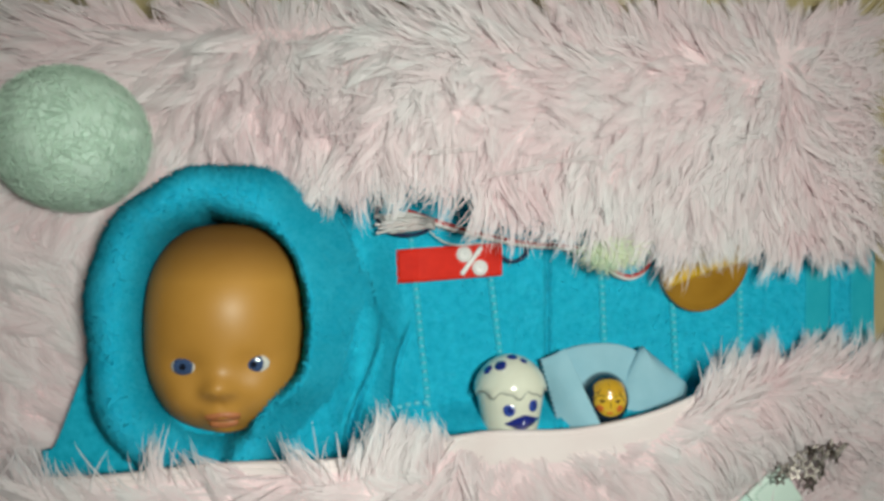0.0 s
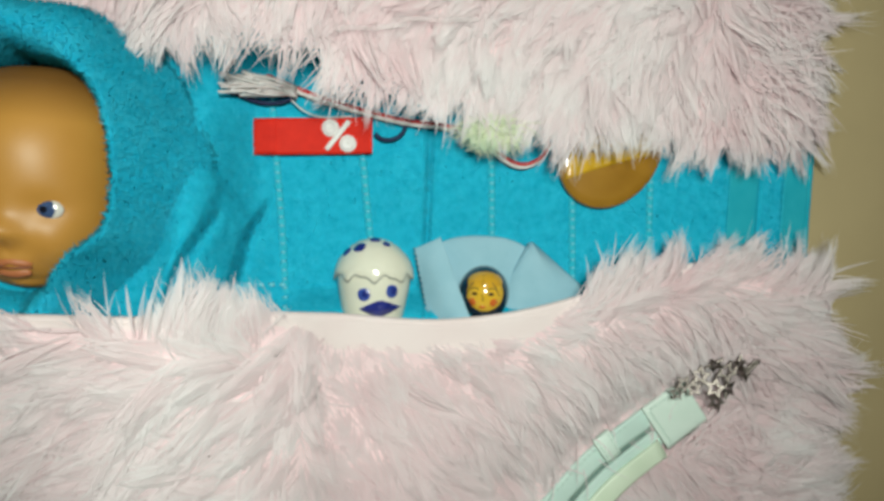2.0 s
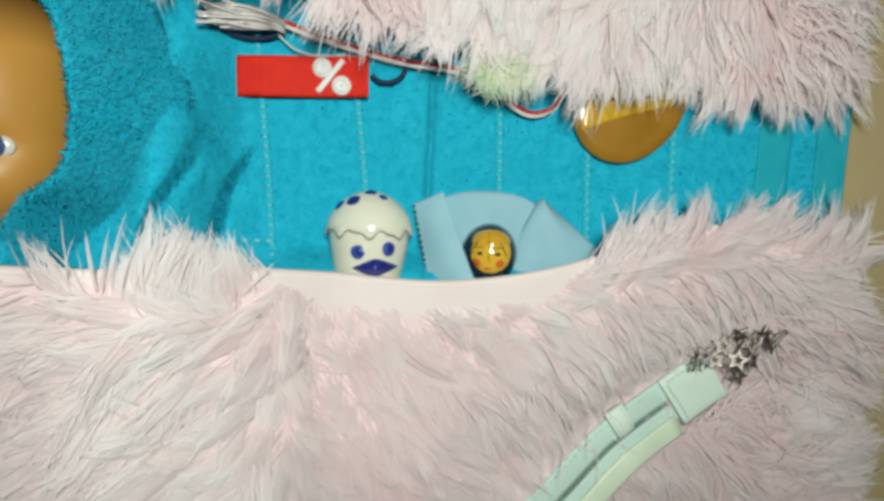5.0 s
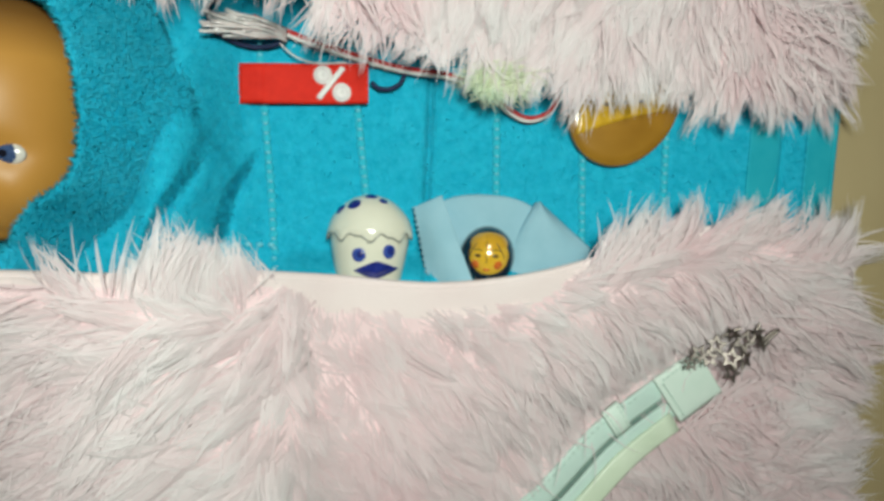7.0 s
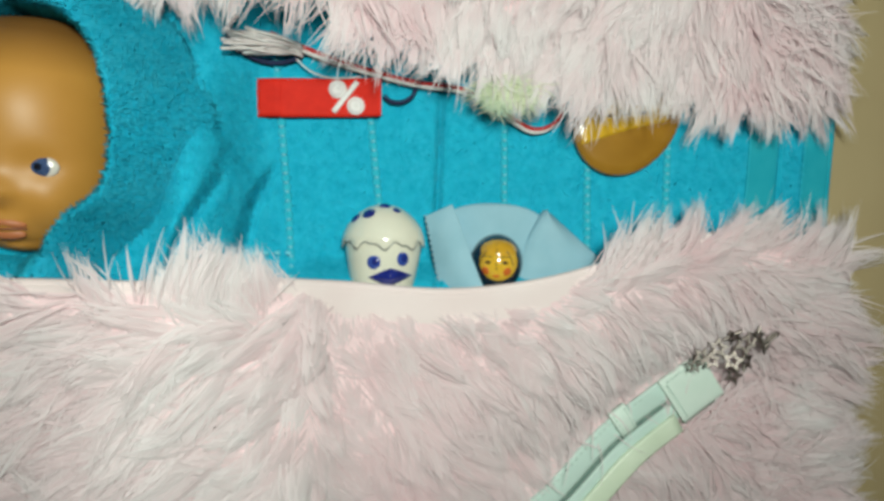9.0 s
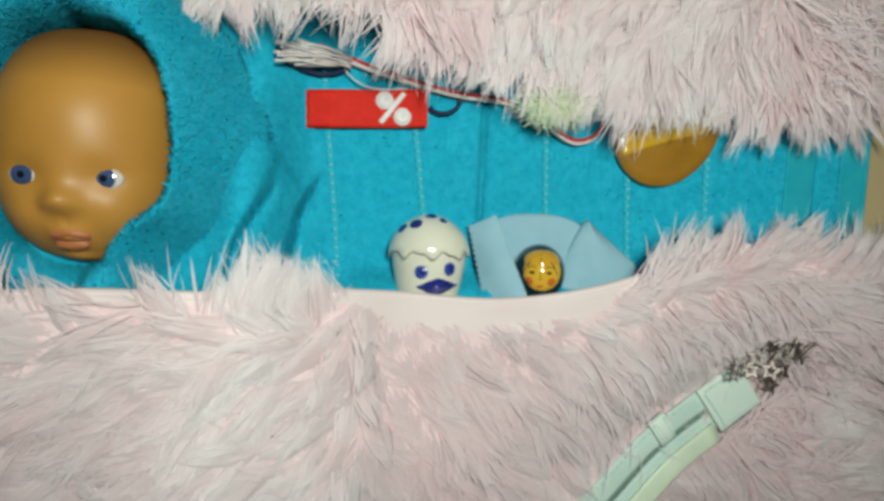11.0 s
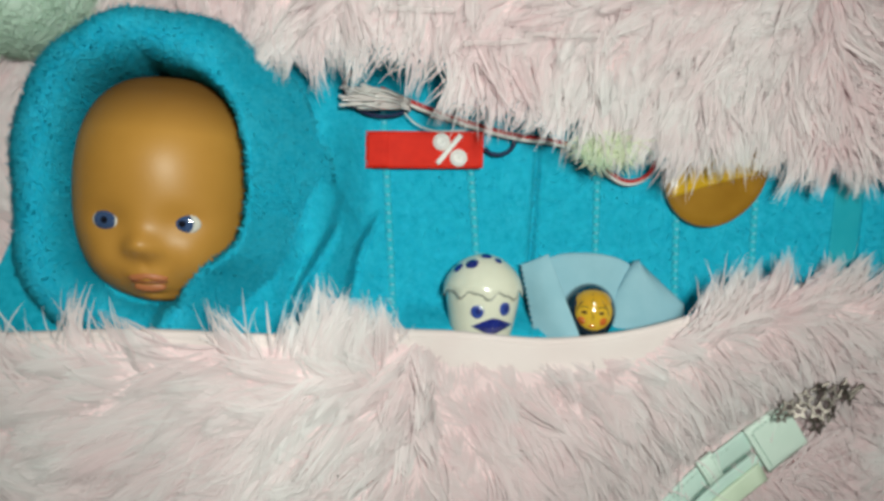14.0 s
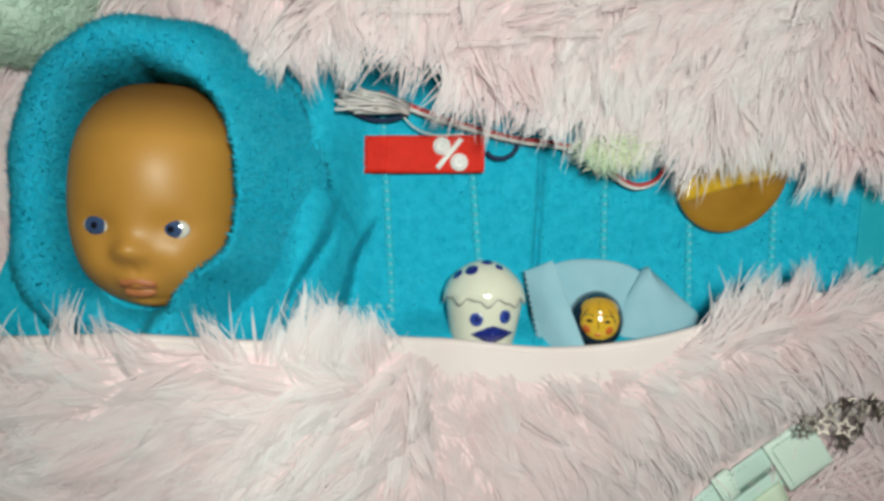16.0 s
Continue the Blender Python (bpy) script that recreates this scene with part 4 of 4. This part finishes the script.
def disc_on_tag(u, v, r0, r1, lift):
    bm = bmesh.new()
    c = tag_point(u, v, lift)
    rings = [[bm.verts.new(c + Vector((r * math.cos(a), r * math.sin(a), dz))) for a in (2 * math.pi * k / 32 for k in range(32))]
             for r, dz in ((r1, -0.0004), (r1, 0), (max(r0, 0.00005), 0), (max(r0, 0.00005), -0.0004))]
    for a, b in zip(rings, rings[1:]):
        for k in range(32):
            bm.faces.new((a[k], a[(k + 1) % 32], b[(k + 1) % 32], b[k]))
    return bm


sign = part("percent_sign", disc_on_tag(0.635, 0.72, 0.0, 0.0046, 0.0007), WHITE, tag, "white printed percent sign")
part("lower_dot", disc_on_tag(0.785, 0.28, 0.0, 0.0046, 0.0007), WHITE, sign)
for u, v in ((0.635, 0.72), (0.785, 0.28)):
    part("dot_ring", disc_on_tag(u, v, 0.0024, 0.0029, 0.0011), GREYPRINT, sign)
bm = bmesh.new()
a, b = tag_point(0.60, 0.12, 0.0010), tag_point(0.80, 0.90, 0.0010)
w = Vector((0.0011, -0.0007, 0))
grid(bm, 12, 2, lambda u, v: a * (1 - u) + b * u + w * (2 * v - 1))
solid(part("slash", bm, WHITE, sign), 0.0004)

# ---- cords ----


def over(x, y, lift):
    return (x, y, float(robe_height(x, y)) + lift)


cord_line = [(0.030, 0.022), (0.0453, 0.0169), (0.064, 0.0115), (0.0864, 0.0065), (0.106, 0.0035), (0.126, 0.0025), (0.144, -0.002), (0.1575, -0.0118), (0.169, -0.0165), (0.1795, -0.0130), (0.1845, -0.004), (0.184, 0.008)]
cord = thing("twin_cord", "red and white twin cord lying on the turquoise towel", "cord")
for nm, mat, dx, dy, dz in (("red_strand", CORD_RED, 0.0003, 0.0006, 0.0062), ("white_strand", CORD_WHITE, -0.0004, -0.0010, 0.0056)):
    bm = bmesh.new()
    sweep(bm, [over(x + dx, y + dy, dz) for x, y in cord_line], 0.00112, 8)
    part(nm, bm, mat, cord)
navy = thing("navy_cord", "navy blue round cord looped on the towel", "cord")
for line in ([(0.016, 0.028), (0.0125, 0.020), (0.017, 0.0115), (0.028, 0.0085), (0.040, 0.0105), (0.048, 0.017)],
             [(0.048, 0.016), (0.058, 0.0115), (0.066, 0.012), (0.073, 0.017)],
             [(0.0870, -0.0035), (0.0905, -0.0062), (0.0965, -0.0062), (0.1020, -0.0025), (0.1040, 0.004)]):
    bm = bmesh.new()
    sweep(bm, [over(x, y, 0.0042) for x, y in line], 0.0012, 8)
    part("loop", bm, CORD_NAVY, navy)
wisp = thing("white_thread", "thin white thread along the red ribbon tag", "thread")
bm = bmesh.new()
sweep(bm, [over(x, y, 0.007) for x, y in ((0.043, 0.011), (0.050, 0.0055), (0.060, 0.0030), (0.075, 0.0045))], 0.00045, 6)
part("strand", bm, CORD_WHITE, wisp)

# ---- foil tassel ----
foil = thing("foil_tassel", "silver and white foil tassel at the cord's end", "tassel")
rng = np.random.RandomState(40)
for k in range(26):
    bm = bmesh.new()
    y0, y1 = rng.uniform(0.010, 0.019), rng.uniform(0.011, 0.024)
    x1 = rng.uniform(0.011, 0.022)
    sweep(bm, [over(0.046, 0.012 + 0.006 * rng.rand(), 0.007), over(0.035, 0.5 * (y0 + y1), 0.011 + 0.004 * rng.rand()), over(x1, y1 - 0.002, 0.009 + 0.004 * rng.rand())], 0.0008, 4, 0, 4, None, 0.25)
    part("foil_strip", bm, FOIL if k % 2 else CORD_WHITE, foil)

# ---- pale green fluff ----
fluff = thing("green_fluff", "pale green and yellow fluffy tuft under the fur edge", "tuft")
rng = np.random.RandomState(41)
n = 1300
a = rng.uniform(math.pi * 0.9, math.pi * 2.1, n)
root = np.column_stack([0.150 + rng.normal(0, 0.006, n), 0.000 + rng.normal(0, 0.003, n), 0.034 + rng.uniform(0, 0.008, n)])
out = np.column_stack([np.cos(a) * 0.9, np.sin(a), rng.uniform(0.1, 0.6, n)])
strands("fluff", GREEN_FLUFF, fluff, root, unit(out), unit(out * [1, 1, -0.3] + rng.normal(0, 0.2, (n, 3))), rng.uniform(0.006, 0.0135, n), rng.uniform(0.0004, 0.0007, n), 4, "", 42)

# ---- varnished wooden disc ----
charm = thing("wooden_disc", "varnished brown and yellow wooden disc half under the fur", "disc")


def disc_at(u, v, z):
    a = 2 * math.pi * u
    rx, ry = 0.0298, 0.031
    wob = 1 - 0.09 * math.cos(2 * a + 1.57)
    return Vector((0.2215 + rx * wob * v * math.cos(a), -0.0075 + ry * wob * v * math.sin(a), z - 0.0006 * v**6))


bm = bmesh.new()
rows = []
for i in range(64):
    u = i / 64
    rows.append([bm.verts.new(q) for q in (disc_at(u, 0.002, 0.0195), disc_at(u, 0.4, 0.0195), disc_at(u, 0.8, 0.0195), disc_at(u, 0.97, 0.0194), disc_at(u, 1.0, 0.0184), disc_at(u, 1.0, 0.0165), disc_at(u, 0.97, 0.0158))])
for i in range(64):
    for j in range(6):
        bm.faces.new((rows[i][j], rows[(i + 1) % 64][j], rows[(i + 1) % 64][j + 1], rows[i][j + 1]))
part("body", bm, AMBER, charm)
bm = bmesh.new()
grid(bm, 24, 10, lambda u, v: Vector((0.1955 + 0.048 * u + 0.002 * v, -0.0235 + 0.0190 * u - 0.006 * u * u + (0.022 - 0.006 * u) * v + 0.0028 * (1 - v) * abs(u - 0.1), 0.0199)))
solid(part("yellow_field", bm, AMBER_LIGHT, charm, "yellow varnished patch"), 0.0004)
for x, y, w in ((0.2105, -0.0066, 0.004), (0.2195, -0.0052, 0.0045), (0.2290, -0.0040, 0.004)):
    bm = bmesh.new()
    ball(bm, (x, y, 0.0201), (w * 0.5, 0.0009, 0.0005), 0, 14, 8)
    part("dark_mark", bm, INK, charm, "dark painted mark")

# ---- clear plastic threads on the fur ----
rng = np.random.RandomState(50)
for x, y, ang, ln in ((0.048, 0.050, 0.15, 0.030), (0.085, 0.042, 0.20, 0.034), (0.118, 0.050, 0.12, 0.040), (0.236, 0.069, -0.1, 0.014)):
    strip = thing("plastic_thread", "clear shiny plastic thread caught in the pink fur", "thread", "plastic threads in the fur")
    bm = bmesh.new()
    pts = []
    for k in range(5):
        s = (k / 4 - 0.5) * ln
        px, py = x + s * math.cos(ang), y + s * math.sin(ang)
        pts.append((px, py, float(up_height(px, py)) + 0.0095 + 0.0015 * math.sin(k * 2.1)))
    sweep(bm, pts, 0.0013, 6, 0, 5, None, 0.12)
    part("strip", bm, PLASTIC, strip)

# ---- mint strap ----
strap = thing("mint_strap", "mint green stitched leatherette strap with a keeper loop", "strap")


def strap_point(s, v, lift):
    p = Vector((float(strap_x(s)), float(strap_y(s)), 0))
    d = Vector((float(strap_x(s + 0.001) - strap_x(s - 0.001)), float(strap_y(s + 0.001) - strap_y(s - 0.001)), 0)).normalized()
    side = Vector((d.y, -d.x, 0))
    q, p = p + side * 0.013, p + side * v
    return Vector((p.x, p.y, float(low_height(q.x, q.y)) + 0.0045 + lift)), math.atan2(d.y, d.x)


def band(s0, s1, v0, v1, lift, mat, name, parent, label="", thick=0.002, crown=0.0006, slant=0.0):
    bm = bmesh.new()

    def at(u, v):
        s = s0 + (s1 - s0) * u + slant * (v - 0.5)
        p, _ = strap_point(s, v0 + (v1 - v0) * v, lift)
        edge = max(0.0, abs(2 * v - 1) - 0.8) / 0.2
        p.z += crown * (1 - (2 * v - 1) ** 2) - 0.0008 * edge * edge + 0.0002 * math.sin(120 * s + 2 * v)
        return p
    grid(bm, 40, 12, at)
    ob = part(name, bm, mat, parent, label)
    solid(ob, thick, 1.0)
    return ob


def stitches(s0, s1, v0, v1, lift, parent, n):
    for k in range(n):
        t = (k + 0.5) / n
        p, turn = strap_point(s0 + (s1 - s0) * t, v0 + (v1 - v0) * t, lift + 0.0007)
        bm = bmesh.new()
        ball(bm, (0, 0, 0), (0.0011, 0.0004, 0.0004), 0, 8, 6)
        part("stitch", bm, MINT_THREAD, parent).matrix_basis = Matrix.Translation(p) @ Matrix.Rotation(turn + (1.57 if abs(v1 - v0) > abs(s1 - s0) else 0), 4, "Z")


back = band(-0.11, 0.0974, 0.0, 0.0125, 0.0, MINT_EDGE, "under_strap", strap, "mint strap with stitched edges")
stitches(-0.05, 0.078, 0.0022, 0.0022, 0.0006, back, 34)
lane = band(-0.11, 0.0974, 0.0150, 0.0255, -0.0006, MINT_EDGE, "middle_strap", strap)
# added dark strip: the gap's shade put in as colour
slot_shade_strip = band(-0.11, 0.0954, 0.0115, 0.0160, -0.0026, MINT_SHADE, "slot_shade_strip", strap, "added dark strip coloured as the shade between the straps", 0.0008)
front = band(-0.11, 0.0900, 0.0205, 0.0325, 0.0016, MINT_PALE, "upper_strap", strap, "pale yellowish green strap end")
end = band(0.0914, 0.1212, -0.0015, 0.0285, 0.0034, MINT, "end_fold", strap, "folded strap end", slant=0.002)
stitches(0.0934, 0.1177, 0.0012, 0.0012, 0.0040, end, 8)
stitches(0.0934, 0.0954, 0.002, 0.025, 0.0040, end, 9)
loop = band(0.0560, 0.0665, -0.0040, 0.0128, 0.0032, MINT, "keeper_loop", strap, "narrow keeper loop", 0.003, 0.002)
stitches(0.0575, 0.0575, -0.003, 0.0115, 0.0046, loop, 5)
stitches(0.0650, 0.0650, -0.003, 0.0115, 0.0046, loop, 5)
bm = bmesh.new()
p, _ = strap_point(0.1157, -0.003, 0.004)
ball(bm, p, (0.0022, 0.0022, 0.0016), 0, 20, 12)
part("rivet", bm, PEWTER, strap, "pewter rivet")

# ---- star charms ----
stars = thing("star_charms", "cluster of pewter star charms on the strap ring in the fur", "charm")
rng = np.random.RandomState(60)


def star_mesh(r):
    """A five-pointed star ring with a bevelled face."""
    bm = bmesh.new()
    loops = []
    for f, z in ((1.0, -0.0006), (1.0, 0.0004), (0.86, 0.0008), (0.52, 0.0008), (0.48, 0.0), (0.48, -0.0006)):
        loops.append([bm.verts.new((f * r * (1.0 if k % 2 == 0 else 0.46) * math.cos(math.pi * k / 5 + 1.57), f * r * (1.0 if k % 2 == 0 else 0.46) * math.sin(math.pi * k / 5 + 1.57), z)) for k in range(10)])
    for a, b in zip(loops, loops[1:]):
        for k in range(10):
            bm.faces.new((a[k], a[(k + 1) % 10], b[(k + 1) % 10], b[k]))
    return bm


for x, y, r in ((0.266, -0.1345, 0.0055), (0.262, -0.140, 0.0045), (0.276, -0.130, 0.0065), (0.284, -0.1235, 0.006), (0.2925, -0.128, 0.0075), (0.287, -0.138, 0.007), (0.300, -0.1235, 0.006), (0.2965, -0.139, 0.0065), (0.272, -0.137, 0.0055),
                (0.291, -0.1475, 0.006), (0.306, -0.129, 0.0055)):
    ob = part("star", star_mesh(r), PEWTER, stars, smooth=False)
    ob.matrix_basis = pose(x, y - 0.002, float(low_height(x, y)) + 0.0115 + 0.003 * rng.rand(), rng.uniform(-25, 25), rng.uniform(-25, 25), rng.uniform(0, 72))
bm = bmesh.new()
sweep(bm, [(x, y, float(low_height(x, y)) + 0.013) for x, y in ((0.306, -0.133), (0.3095, -0.128), (0.3125, -0.1245), (0.3115, -0.1235), (0.308, -0.126), (0.3045, -0.131))], 0.0008, 8)
part("clasp", bm, PEWTER, stars, "small pewter clasp")
